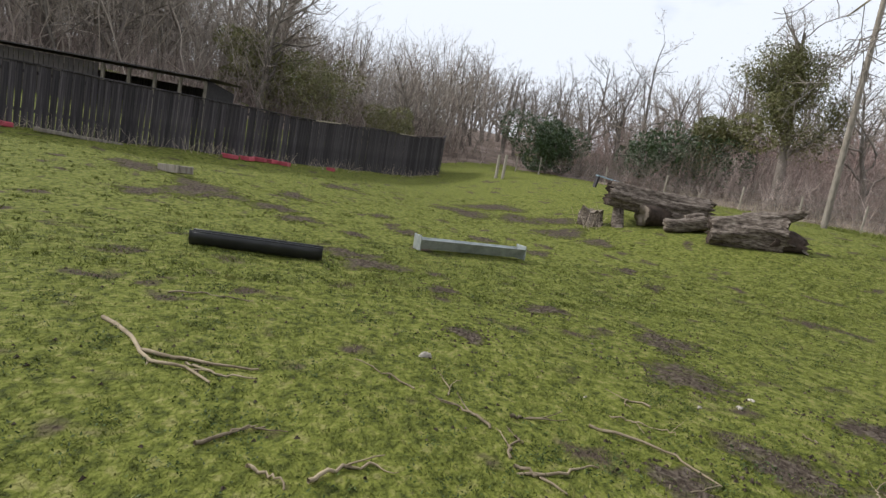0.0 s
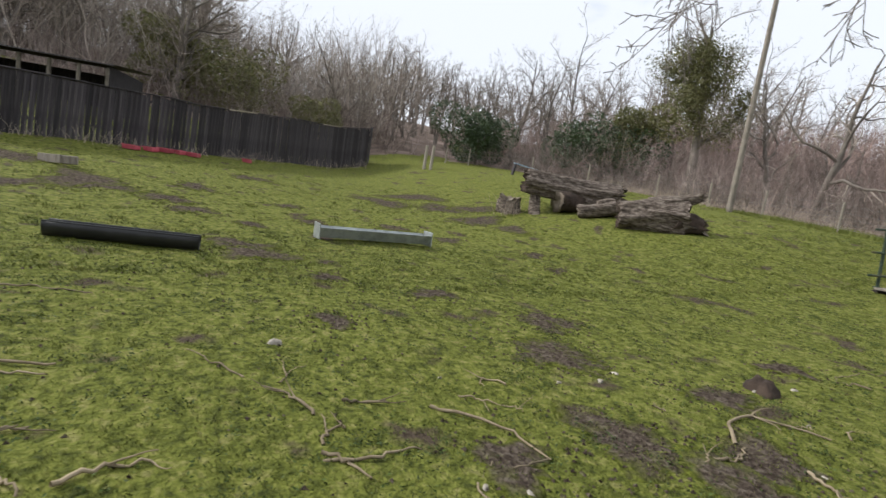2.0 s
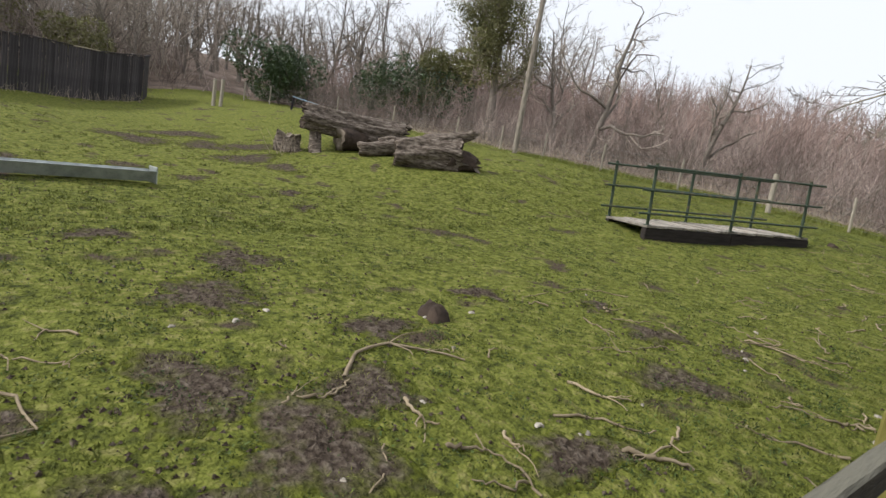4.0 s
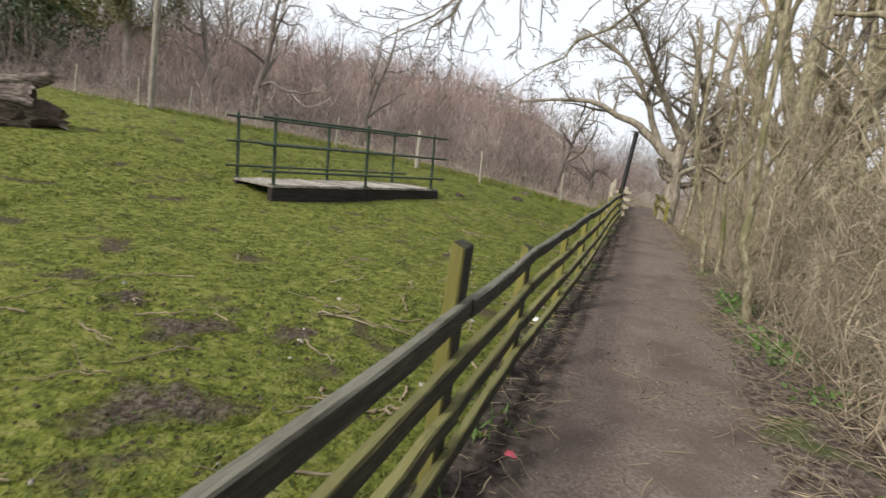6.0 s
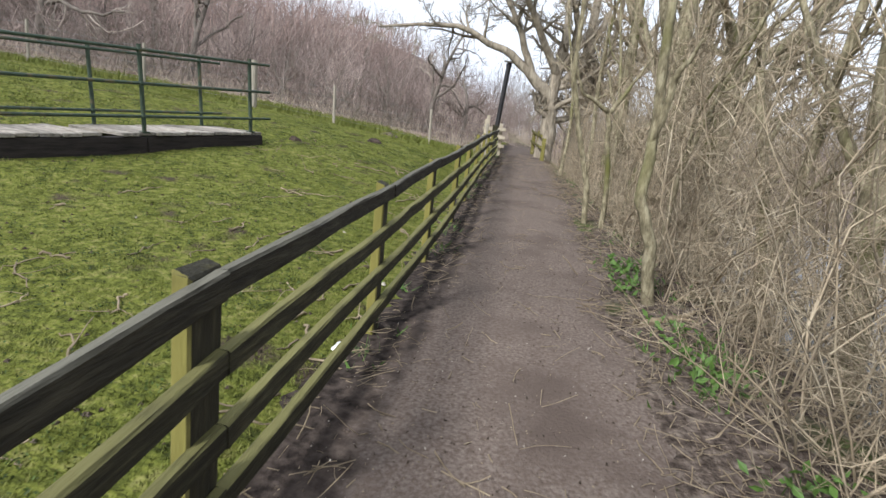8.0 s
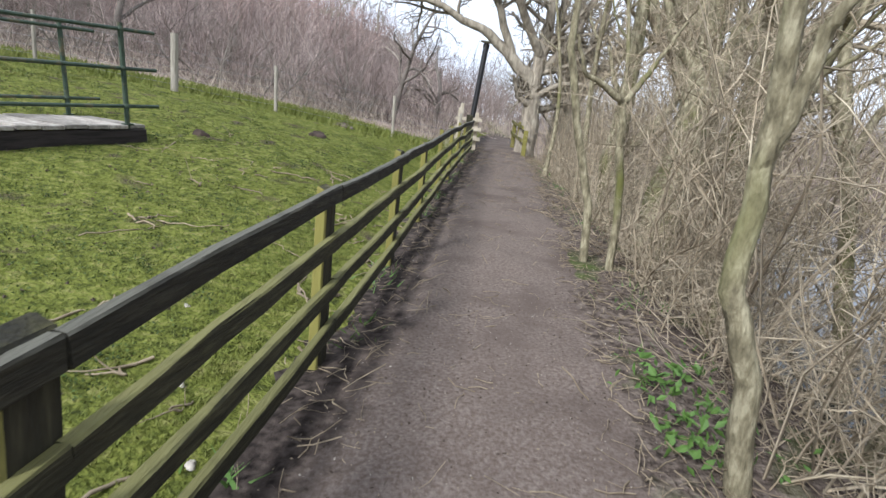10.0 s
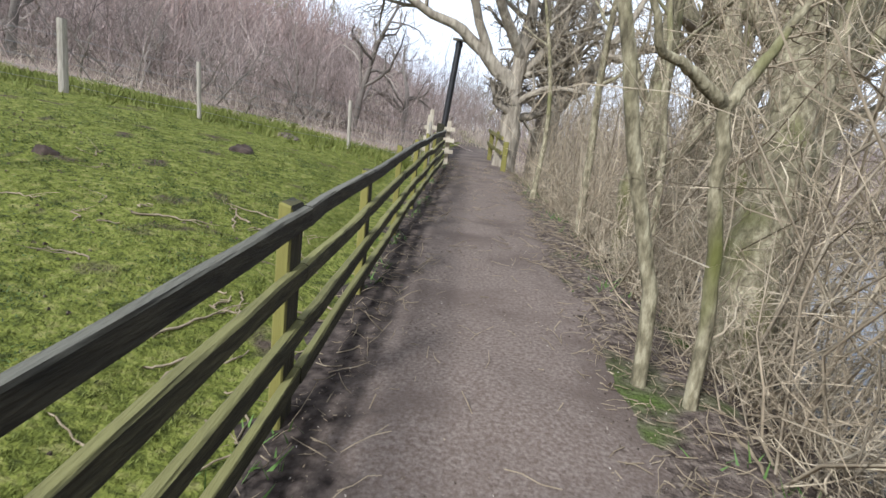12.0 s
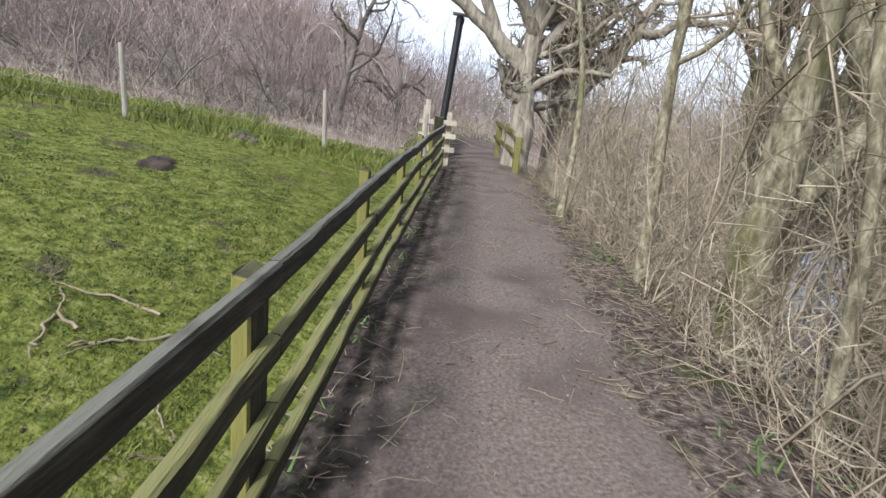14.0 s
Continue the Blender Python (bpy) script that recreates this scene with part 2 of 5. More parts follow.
M_IVY = material("olive_ivy_leaf", [(0.3, (0.08, 0.085, 0.025)), (0.6, (0.19, 0.18, 0.065))], scale=0.9, rough=0.55, bump=0, space="World", gloss=0.4)
M_IRON = material("green_painted_iron", [(0.3, (0.022, 0.036, 0.023)), (0.6, (0.046, 0.066, 0.042))], scale=9.0, rough=0.6, bump=0.3, second=((0.10, 0.085, 0.045), 6.0, 0.56, 0.68), bump_distance=0.004)
M_BLACK = material("black_plastic", [(0.3, (0.008, 0.008, 0.009)), (0.7, (0.022, 0.021, 0.021))], scale=4.0, rough=0.42, bump=0.08, gloss=0.5)
M_GALV = material("galvanised_sheet", [(0.3, (0.23, 0.25, 0.24)), (0.6, (0.42, 0.44, 0.43))], scale=5.0, rough=0.5, bump=0.1, metal=0.6)
M_WIRE = material("wire", [(0.3, (0.12, 0.12, 0.12)), (0.6, (0.25, 0.25, 0.24))], scale=5.0, rough=0.5, bump=0, metal=0.7)
M_RED = material("faded_red_plastic", [(0.3, (0.32, 0.035, 0.055)), (0.6, (0.46, 0.09, 0.12))], scale=5.0, rough=0.5, bump=0.05, spread=0.2)
M_BLUE = material("pale_blue_sheet", [(0.3, (0.26, 0.36, 0.46)), (0.6, (0.38, 0.50, 0.60))], scale=3.0, rough=0.5, bump=0.1)
M_STONE = material("flint", [(0.3, (0.20, 0.175, 0.14)), (0.6, (0.40, 0.36, 0.30))], scale=9.0, rough=0.8, bump=0.4, spread=0.3)
M_WHITE = material("white_plastic", [(0.3, (0.62, 0.62, 0.60)), (0.6, (0.75, 0.75, 0.73))], scale=5.0, rough=0.5, bump=0.05)
M_WATER = material("pond_water", [(0.3, (0.012, 0.016, 0.016)), (0.6, (0.03, 0.034, 0.03))], scale=0.6, rough=0.06, bump=0.12, bump_scale=2.5, space="World", gloss=0.5, bump_distance=0.02)
M_STICK = material("fallen_stick", [(0.3, (0.12, 0.09, 0.055)), (0.6, (0.27, 0.215, 0.14))], scale=6.0, rough=0.9, bump=0, space="World", spread=0.3)
M_WOOD_FLOOR = material("woodland_floor", [(0.3, (0.075, 0.055, 0.042)), (0.6, (0.19, 0.145, 0.115))], scale=1.2, rough=0.95, bump=0.8, bump_scale=8, space="World", second=((0.26, 0.20, 0.165), 0.4, 0.5, 0.65), gloss=0.1)


# ---- mesh helpers ----
def mesh_from(name, verts, groups, smooth=True):
    """A mesh from an array of points and arrays of faces, each array with one count of corners."""
    me = bpy.data.meshes.new(name)
    verts = np.asarray(verts, np.float32).reshape(-1, 3)
    groups = [np.asarray(g, np.int32) for g in groups if len(g)]
    me.vertices.add(len(verts))
    me.vertices.foreach_set("co", verts.ravel())
    loops = np.concatenate([g.ravel() for g in groups])
    sizes = np.concatenate([np.full(len(g), g.shape[1], np.int32) for g in groups])
    me.loops.add(len(loops))
    me.loops.foreach_set("vertex_index", loops)
    me.polygons.add(len(sizes))
    me.polygons.foreach_set("loop_start", np.concatenate([[0], np.cumsum(sizes)[:-1]]).astype(np.int32))
    me.polygons.foreach_set("use_smooth", np.full(len(sizes), smooth))
    me.update(calc_edges=True)
    me.validate()
    return me


def put(name, me, mat, parent=None, label="", m=None):
    ob = new(name, me)
    if mat and not me.materials:
        me.materials.append(mat)
    if parent:
        ob.parent = parent
    if m is not None:
        ob.matrix_basis = m
    if label:
        ob["label"] = label
    return ob


def part(name, bm, mat, parent=None, label="", smooth=False, m=None):
    me = bpy.data.meshes.new(name)
    for f in bm.faces:
        f.smooth = smooth
    bm.to_mesh(me)
    bm.free()
    return put(name, me, mat, parent, label, m)


def thing(name, m, label, category, group="", kind=""):
    ob = new(name)
    ob.empty_display_size = 0.2
    ob.matrix_basis = m
    return tagged(ob, label, category, group, kind)


def box(bm, size, centre=(0, 0, 0), m=None, bevel=0.0):
    made = bmesh.ops.create_cube(bm, size=1.0)["verts"]
    bmesh.ops.scale(bm, vec=size, verts=made)
    bmesh.ops.translate(bm, vec=centre, verts=made)
    if bevel:
        edges = list({e for v in made for e in v.link_edges})
        out = bmesh.ops.bevel(bm, geom=edges, offset=bevel, segments=1, affect="EDGES")
        made = list({v for f in out["faces"] for v in f.verts} | {v for v in made if v.is_valid})
    if m is not None:
        bmesh.ops.transform(bm, matrix=m, verts=made)
    return made


def tubes(pts, rad, sides=3, start=0):
    """Tubes along N lines of n points: pts (N, n, 3), rad (N, n). Points and faces, numbered from start."""
    pts, rad = np.asarray(pts, float), np.asarray(rad, float)
    count, n = pts.shape[:2]
    tan = np.gradient(pts, axis=1)
    tan /= np.linalg.norm(tan, axis=2, keepdims=True) + 1e-9
    ref = np.where(np.abs(tan[:, :1, 2:3]) < 0.85, np.array([[[0, 0, 1.0]]]), np.array([[[1.0, 0, 0]]]))
    a = np.cross(tan, np.broadcast_to(ref, tan.shape))
    a /= np.linalg.norm(a, axis=2, keepdims=True) + 1e-9
    b = np.cross(tan, a)
    ang = np.arange(sides) * 2 * np.pi / sides
    ring = (pts[:, :, None] + rad[:, :, None, None] * (np.cos(ang)[None, None, :, None] * a[:, :, None] + np.sin(ang)[None, None, :, None] * b[:, :, None]))
    idx = start + np.arange(count * n * sides).reshape(count, n, sides)
    nxt = np.roll(idx, -1, axis=2)
    quads = np.stack([idx[:, :-1], nxt[:, :-1], nxt[:, 1:], idx[:, 1:]], -1).reshape(-1, 4)
    return ring.reshape(-1, 3), quads


def slivers(pts, rad, start=0):
    """Twigs thinner than a finger, far off: tapering blades that end in a point."""
    count, n = pts.shape[:2]
    way = unit(pts[:, -1] - pts[:, 0])
    spin = np.stack([np.sin(np.arange(count) * 2.4), np.cos(np.arange(count) * 2.4), np.sin(np.arange(count) * 1.7)], -1)
    side = unit(np.cross(way, spin))[:, None] * rad[:, :-1, None]
    body = np.stack([pts[:, :-1] - side, pts[:, :-1] + side], 2).reshape(count, -1, 3)
    v = np.concatenate([body, pts[:, -1:]], 1)
    k = 2 * (n - 1) + 1
    base = start + np.arange(count)[:, None] * k
    quads = [base + np.array([2 * i, 2 * i + 1, 2 * i + 3, 2 * i + 2]) for i in range(n - 2)]
    tris = base + np.array([k - 3, k - 2, k - 1])
    return v.reshape(-1, 3), ([np.concatenate(quads)] if quads else []) + [tris]


def tube_mesh(name, sets):
    """One mesh of several sets of lines (pts, rad, sides)."""
    vs, fs, at = [], [], 0
    for pts, rad, sides in sets:
        if len(pts) and sides == 1:
            v, q = slivers(pts, rad, at)
            vs.append(v), fs.extend(q)
            at += len(v)
        elif len(pts):
            v, q = tubes(pts, rad, sides, at)
            vs.append(v), fs.append(q)
            at += len(v)
    return mesh_from(name, np.concatenate(vs), fs)


def unit(v):
    return v / (np.linalg.norm(v, axis=-1, keepdims=True) + 1e-9)


def wander(rng, s, d, length, n, curl, rise=0.0):
    """N wavering lines of n points from s along d."""
    pts, d = [s], unit(d)
    step = (length / (n - 1))[:, None]
    for _ in range(n - 1):
        d = unit(d + rng.normal(0, curl, d.shape) + np.array([0, 0, rise]))
        pts.append(pts[-1] + d * step)
    return np.stack(pts, 1)


def sprout(rng, pts, rad, length, count, low, angle, ratio, thin, jitter=0.35):
    """Starts, ways, lengths and thicknesses of count children on each line, from the share low of it upwards."""
    total, n = pts.shape[:2]
    t = (low + (1 - low) * (np.arange(count)[None] + rng.random((total, count))) / count) * (n - 1.001)
    i = t.astype(int)
    w = (t - i)[..., None]
    row = np.arange(total)[:, None]
    s = pts[row, i] * (1 - w) + pts[row, i + 1] * w
    along = unit(pts[row, i + 1] - pts[row, i])
    side = unit(np.cross(along, rng.normal(size=s.shape)))
    a = angle * (1 + rng.normal(0, jitter, (total, count, 1)))
    d = along * np.cos(a) + side * np.sin(a)
    r = (rad[row, i] * (1 - w[..., 0]) + rad[row, i + 1] * w[..., 0]) * thin
    size = length[:, None] * ratio * (1.15 - 0.65 * t / (n - 1)) * rng.uniform(0.6, 1.25, (total, count))
    return s.reshape(-1, 3), d.reshape(-1, 3), size.ravel(), r.ravel()


def tree_lines(seed, height, radius, limbs=9, forks=6, twigs=5, fine=0, low=0.35, angle=0.75, curl=0.10, rise=0.06, lean=(0, 0), ratio=0.5, droop=0.0, stems=1, far=False):
    rng = np.random.default_rng(seed)
    s = rng.normal(0, radius * 0.9, (stems, 3)) * (stems > 1)
    s[:, 2] = -0.15
    d = np.array([[lean[0], lean[1], 1.0]]) + rng.normal(0, 0.16, (stems, 3)) * (stems > 1)
    length = np.full(stems, height) * (rng.uniform(0.75, 1.0, stems) if stems > 1 else 1)
    p0 = wander(rng, s, d, length, 12, curl * 0.6, 0.02)
    taper = np.linspace(1, 0.12, 12) ** 0.8
    taper[0] = 1.35
    r0 = radius * taper[None] * np.ones((stems, 1))
    sets = [(p0, r0, 6 if far else 9)]
    p, r, size = p0, r0, length
    for level, (count, lo, n, sides, cu, up) in enumerate(((limbs, low, 8, 6, curl * 1.6, rise), (forks, 0.2, 6, 4, curl * 2, rise - droop * 0.5), (twigs, 0.15, 5, 3, curl * 2, rise - droop), (fine, 0.1, 3, 3, curl * 2.5, -droop))):
        if not count:
            break
        if far:
            n, sides = (5, 4, 3, 2)[level], 4 if not level else 1
        s, d, size, thick = sprout(rng, p, r, size, count, lo, angle, ratio if level else ratio * 0.95, 0.62)
        p = wander(rng, s, d, size, n, cu, up)
        r = np.maximum(thick[:, None] * np.linspace(1, 0.3, n)[None], 0.011 if far else 0.003)
        sets.append((p, r, sides))
    return sets


def leaves_mesh(name, centres, size, rng, up=0.4):
    """A folded leaf of two triangles at each centre."""
    n = len(centres)
    d = unit(rng.normal(size=(n, 3)) + np.array([0, 0, up]))
    a = unit(np.cross(d, rng.normal(size=(n, 3))))
    b = np.cross(d, a)
    s = (size * rng.uniform(0.6, 1.3, n))[:, None]
    v = np.stack([centres - a * s, centres + b * s * 0.45 + d * s * 0.12, centres + a * s, centres - b * s * 0.45 + d * s * 0.12], 1)
    i = np.arange(n)[:, None] * 4
    return mesh_from(name, v.reshape(-1, 3), [np.concatenate([i + [0, 1, 2], i + [0, 2, 3]])], smooth=False)


# ---- the lie of the land ----
def sig(v):
    return 1 / (1 + np.exp(-np.clip(v, -50, 50)))


def ramp(v, a, b):
    t = np.clip((v - a) / (b - a), 0, 1)
    return t * t * (3 - 2 * t)


def fence_x(y):
    return np.interp(y, (-12, 1.5, 4.4, 6.3, 8.1, 11.6, 13.4, 15.3, 17.2, 20, 24, 50), (-0.79, 0.0, 0.265, 0.30, 0.355, 0.585, 0.70, 0.785, 0.88, 1.03, 1.25, 2.81))


def land(x, y):
    x, y = np.asarray(x, float), np.asarray(y, float)
    u = 1 - np.exp(np.minimum(x - 0.5, 0) / 6)
    v = np.log1p(np.exp(-np.clip(x + 9, -60, 60) / 2.5)) * 2.5 / 20
    v = np.minimum(v, 1.5)
    s1, s2 = sig((y - 10.5) / 2.0), sig((y - 20) / 4)
    z = -0.088 + 0.414 * s1 + 0.408 * s2 + u * (0.149 + 1.864 * s1 - 1.205 * s2) + v * (2.744 - 1.885 * sig((y - 4) / 4))
    z = z - 0.505 * np.exp(-((x + 4.6) ** 2 + (y - 12.8) ** 2) / 18)
    beyond = np.maximum(y - (25.2 + 0.30 * np.minimum(x, 0)), -x - 33) - 1.5     # past the wire fence the hill climbs
    hill = np.log1p(np.exp(np.clip(beyond, -40, 60) / 3)) * 3 * 0.20
    z = z + 15 * np.tanh(hill / 15) * ramp(-x, -9.0, 14.0)
    z = z - 1.15 * ramp(x, 2.7, 5.2) * (1 - ramp(x, 26, 32)) * (1 - ramp(y, 50, 58)) + 5 * ramp(x, 34, 90)
    return z


def bumps(x, y):
    return (0.022 * np.sin(1.7 * x + 1.1 * np.sin(1.3 * y)) * np.sin(1.9 * y + 0.8 * np.sin(1.1 * x))
            + 0.010 * np.sin(5.3 * x + 1.7 * np.sin(3.1 * y)) * np.sin(4.7 * y + 1.3 * np.sin(3.7 * x))
            + 0.005 * np.sin(13.1 * x + 2 * np.sin(9.0 * y)) * np.sin(11.9 * y))


def soil(x, y):
    """The height of the ground at a place."""
    return float(land(x, y) + bumps(np.asarray(x, float), np.asarray(y, float)))


def steps(spans):
    out = []
    for a, b, s in spans:
        out.extend(np.arange(a, b, s))
    return np.array(out)


def sheet(name, xs, ys, lift, mat, label, category):
    gx, gy = np.meshgrid(xs, ys, indexing="ij")
    gz = land(gx, gy) + bumps(gx, gy) + lift(gx, gy)
    idx = np.arange(gx.size).reshape(gx.shape)
    quads = np.stack([idx[:-1, :-1], idx[1:, :-1], idx[1:, 1:], idx[:-1, 1:]], -1).reshape(-1, 4)
    return tagged(put(name, mesh_from(name, np.stack([gx, gy, gz], -1), [quads]), mat), label, category, kind="structure")


sheet("ground", steps([(-420, -120, 50), (-120, -40, 8), (-40, -16, 0.8), (-16, 0, 0.13), (0, 6, 0.25), (6, 40, 2), (40, 440, 40)]),
      steps([(-420, -60, 40), (-60, -12, 4), (-12, -1, 0.5), (-1, 20, 0.13), (20, 36, 0.5), (36, 80, 3), (80, 440, 40)]),
      lambda x, y: 0 * x, M_GROUND, "short mossy green pasture with bare muddy patches", "pasture")


def strip(name, left, right, y0, y1, mat, label, category, rise):
    """A band that follows the path, its ragged edges sunk into the ground."""
    ys, ws = np.arange(y0, y1, 0.10), np.linspace(0, 1, 22)
    gy, gw = np.meshgrid(ys, ws, indexing="ij")
    wob = 0.10 * np.sin(2.3 * gy + 1.4 * np.sin(1.1 * gy)) + 0.06 * np.sin(7.1 * gy) + 0.04 * np.sin(17.0 * gy + gw * 9)
    gx = fence_x(gy) + left + (right - left) * gw + (wob + 0.05 * np.sin(29 * gy + 40 * gw) + 0.05 * np.sin(53 * gy)) * (gw - 0.5) * 1.2
    edge = np.minimum(gw, 1 - gw)
    gz = land(gx, gy) + np.maximum(bumps(gx, gy), bumps(gx, gy) * 0.4) + np.where(edge <= 0, -0.05, np.minimum(edge * 0.12, rise)) - 0.004
    idx = np.arange(gx.size).reshape(gx.shape)
    quads = np.stack([idx[:-1, :-1], idx[:-1, 1:], idx[1:, 1:], idx[1:, :-1]], -1).reshape(-1, 4)[:, ::-1]
    me = mesh_from(name, np.stack([gx, gy, gz], -1), [quads])
    # 0 at the borders, 1 inside; the fence side fades over more width
    from_edge = me.attributes.new("from_edge", "FLOAT", "POINT")
    from_edge.data.foreach_set("value", np.minimum(ramp(gw, 0.05, 0.46), ramp(1 - gw, 0.0, 0.28)).astype(np.float32).ravel())
    return tagged(put(name, me, mat), label, category, kind="structure")


strip("verge", -0.25, 5.2, -8, 46, M_LITTER, "brown leaf litter and twigs on the bank beside the path", "verge", 0.020)
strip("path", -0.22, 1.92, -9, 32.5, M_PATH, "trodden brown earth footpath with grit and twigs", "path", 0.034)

sheet("woodland_floor", steps([(-140, -36, 4), (-36, 0, 0.8), (0, 40, 2)]), steps([(-80, -14, 4), (-14, 44, 0.8), (44, 110, 4)]),
      lambda x, y: np.where(np.maximum(y - (25.2 + 0.30 * np.minimum(x, 0)), np.where(x < 0, -x - 33.5, -99)) + 0.8 * np.sin(x * 1.3) * np.sin(y * 0.9) > np.where(x > 0.4, 9.0, 0.6), 0.05, -0.6), M_WOOD_FLOOR, "brown leaf-strewn floor of the leafless wood", "woodland floor")

bmw = bmesh.new()
for quad in [((3.2, -40), (31, -40), (31, 57), (3.2, 57))]:
    bmw.faces.new([bmw.verts.new((x, y, -0.42)) for x, y in quad])
tagged(part("water", bmw, M_WATER), "still dark pond water reflecting pale sky", "water", kind="structure")


def cleared(sets, x0, y0, z0, first=1):
    """The lines of a tree at a place without those that would hang low over the path."""
    out = list(sets[:first])
    for p, r, k in sets[first:]:
        wx, wy, wz = p[..., 0] + x0, p[..., 1] + y0, p[..., 2] + z0
        bad = ((wx < fence_x(wy) + 1.95) & (wz < 2.9)).any(1)
        out.append((p[~bad], r[~bad], k))
    return out


# ---- path fence ----
def rail_mesh(name, a, b, width, thick, seed, bend=0.012):
    """A sawn rail from a to b, a little bowed, with chamfered arrises."""
    rng = np.random.default_rng(seed)
    a, b = np.array(a), np.array(b)
    n = 7
    t = np.linspace(0, 1, n)
    along = unit(b - a)
    side = unit(np.cross(along, [0, 0, 1.0]))
    up = np.cross(side, along)
    bow = np.sin(np.pi * t) * rng.normal(0, bend)
    c = 0.008
    w, h = thick / 2, width / 2
    prof = np.array([(-w + c, -h), (w - c, -h), (w, -h + c), (w, h - c), (w - c, h), (-w + c, h), (-w, h - c), (-w, -h + c)])
    mid = a + (b - a) * t[:, None] + up * bow[:, None] + side * rng.normal(0, 0.003, (n, 1))
    v = mid[:, None] + prof[None, :, :1] * side + prof[None, :, 1:] * up
    v = v + rng.normal(0, 0.0015, v.shape)
    k = len(prof)
    idx = np.arange(n * k).reshape(n, k)
    nxt = np.roll(idx, -1, 1)
    quads = np.stack([idx[:-1], nxt[:-1], nxt[1:], idx[1:]], -1).reshape(-1, 4)
    return mesh_from(name, v.reshape(-1, 3), [quads, idx[:1, ::-1], idx[-1:]], smooth=False)


POST_Y = [-2.6, -0.9, 0.9, 2.65, 4.47, 6.33, 7.95, 9.87, 11.67, 13.47, 15.17, 16.87, 18.50, 20.10, 21.70, 23.90]
path_fence = thing("path_fence", pose(0, 0, 0), "four-rail weathered timber fence, green with algae, between path and pasture", "fence")


def fence_top(y):
    return float(np.interp(y, (-3, 6.3, 8.1, 11.6, 13.4, 15.3, 24), (0.88, 0.89, 0.93, 0.985, 0.97, 0.915, 0.89)))


for i, y in enumerate(POST_Y):
    tall = {5: 1.15, 4: 0.875, 15: 1.0}.get(i, fence_top(y) + 0.028)
    wide, deep = {15: (0.17, 0.16), 4: (0.10, 0.13)}.get(i, (0.058, 0.16))
    x = float(fence_x(y)) - 0.0245 - wide / 2
    bm = bmesh.new()
    vs = box(bm, (wide, deep, tall + 0.3), (0, 0, (tall - 0.3) / 2), bevel=0.008)
    top = [v for v in bm.verts if v.co.z > tall - 0.03]
    for v in top:
        v.co.z -= 0.02 * (v.co.x / wide + 0.5) + 0.012 * random.random()
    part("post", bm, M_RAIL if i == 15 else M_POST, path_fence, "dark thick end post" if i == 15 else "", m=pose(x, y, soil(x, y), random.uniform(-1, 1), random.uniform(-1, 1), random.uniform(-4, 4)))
for i, (y0, y1) in enumerate(zip(POST_Y, POST_Y[1:])):
    for j, share in enumerate((1.0, 0.743, 0.482, 0.25)):
        ends = []
        for y in (y0, y1):
            x = float(fence_x(y))
            ends.append((x, y + (0.06 if y == y0 else 0.055), float(land(x, y)) + fence_top(y) * share - 0.043))
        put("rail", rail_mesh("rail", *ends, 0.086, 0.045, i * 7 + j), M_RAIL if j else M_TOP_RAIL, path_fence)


# ---- plank bridge lying in the pasture ----
def pipe(bm, a, b, r, sides=8, m=None):
    a, b = Vector(a), Vector(b)
    q = (b - a).to_track_quat("Z", "Y").to_matrix().to_4x4()
    bmesh.ops.create_cone(bm, cap_ends=True, segments=sides, radius1=r, radius2=r, depth=(b - a).length, matrix=Matrix.Translation((a + b) / 2) @ q)


BR_L, BR_W = 4.08, 1.34
bx, by = -4.60, 12.05
turn_b = math.degrees(math.atan2(15.75 - 12.05, -2.85 + 4.60))
slope_b = 3.0
footbridge = thing("footbridge", pose(bx, by, soil(bx, by) + 0.03, 0, -slope_b, turn_b), "old plank footbridge with green iron railings standing on the grass", "footbridge")
for y in (0.05, BR_W - 0.05):
    bm = bmesh.new()
    for a, b in ((0, 0.5), (0.5, 1)):
        box(bm, (BR_L * 0.5 - 0.006, 0.14, 0.30), (BR_L * (a + b) / 2, y, 0.04), bevel=0.014)
    part("beam", bm, M_BEAM, footbridge, "dark rotten timber beam")
rb = random.Random(4)
for i in range(17):
    if i in (6,):
        continue
    bm = bmesh.new()
    w = BR_L / 17
    box(bm, (w * 0.93, BR_W + rb.uniform(0, 0.08), 0.045), (w * (i + 0.5), BR_W / 2 + rb.uniform(-0.03, 0.03), 0.215 + rb.uniform(0, 0.012)), bevel=0.006)
    part("deck_plank", bm, M_DECK, footbridge)
for y in (0.03, BR_W - 0.03):
    for x in (0.06, 2.03, 3.86):
        bm = bmesh.new()
        pipe(bm, (x, y, 0.02), (x, y, 1.41), 0.030)
        box(bm, (0.10, 0.10, 0.02), (x, y, 0.245))
        upright = part("railing_post", bm, M_IRON, footbridge)
        for z in (0.46, 0.90, 1.34):
            bm = bmesh.new()
            bmesh.ops.create_uvsphere(bm, u_segments=8, v_segments=6, radius=0.042, matrix=Matrix.Translation((x, y, z)))
            part("collar", bm, M_IRON, upright)
    for z in (0.46, 0.90, 1.34):
        bm = bmesh.new()
        pipe(bm, (-0.16, y, z), (4.28, y, z), 0.022)
        part("railing_bar", bm, M_IRON, footbridge)


# ---- palisade and shed ----
def along_line(line, spacing):
    out = []
    for (x0, y0), (x1, y1) in zip(line, line[1:]):
        n = max(1, round(math.hypot(x1 - x0, y1 - y0) / spacing))
        out += [(x0 + (x1 - x0) * k / n, y0 + (y1 - y0) * k / n, math.degrees(math.atan2(y1 - y0, x1 - x0))) for k in range(n)]
    return out


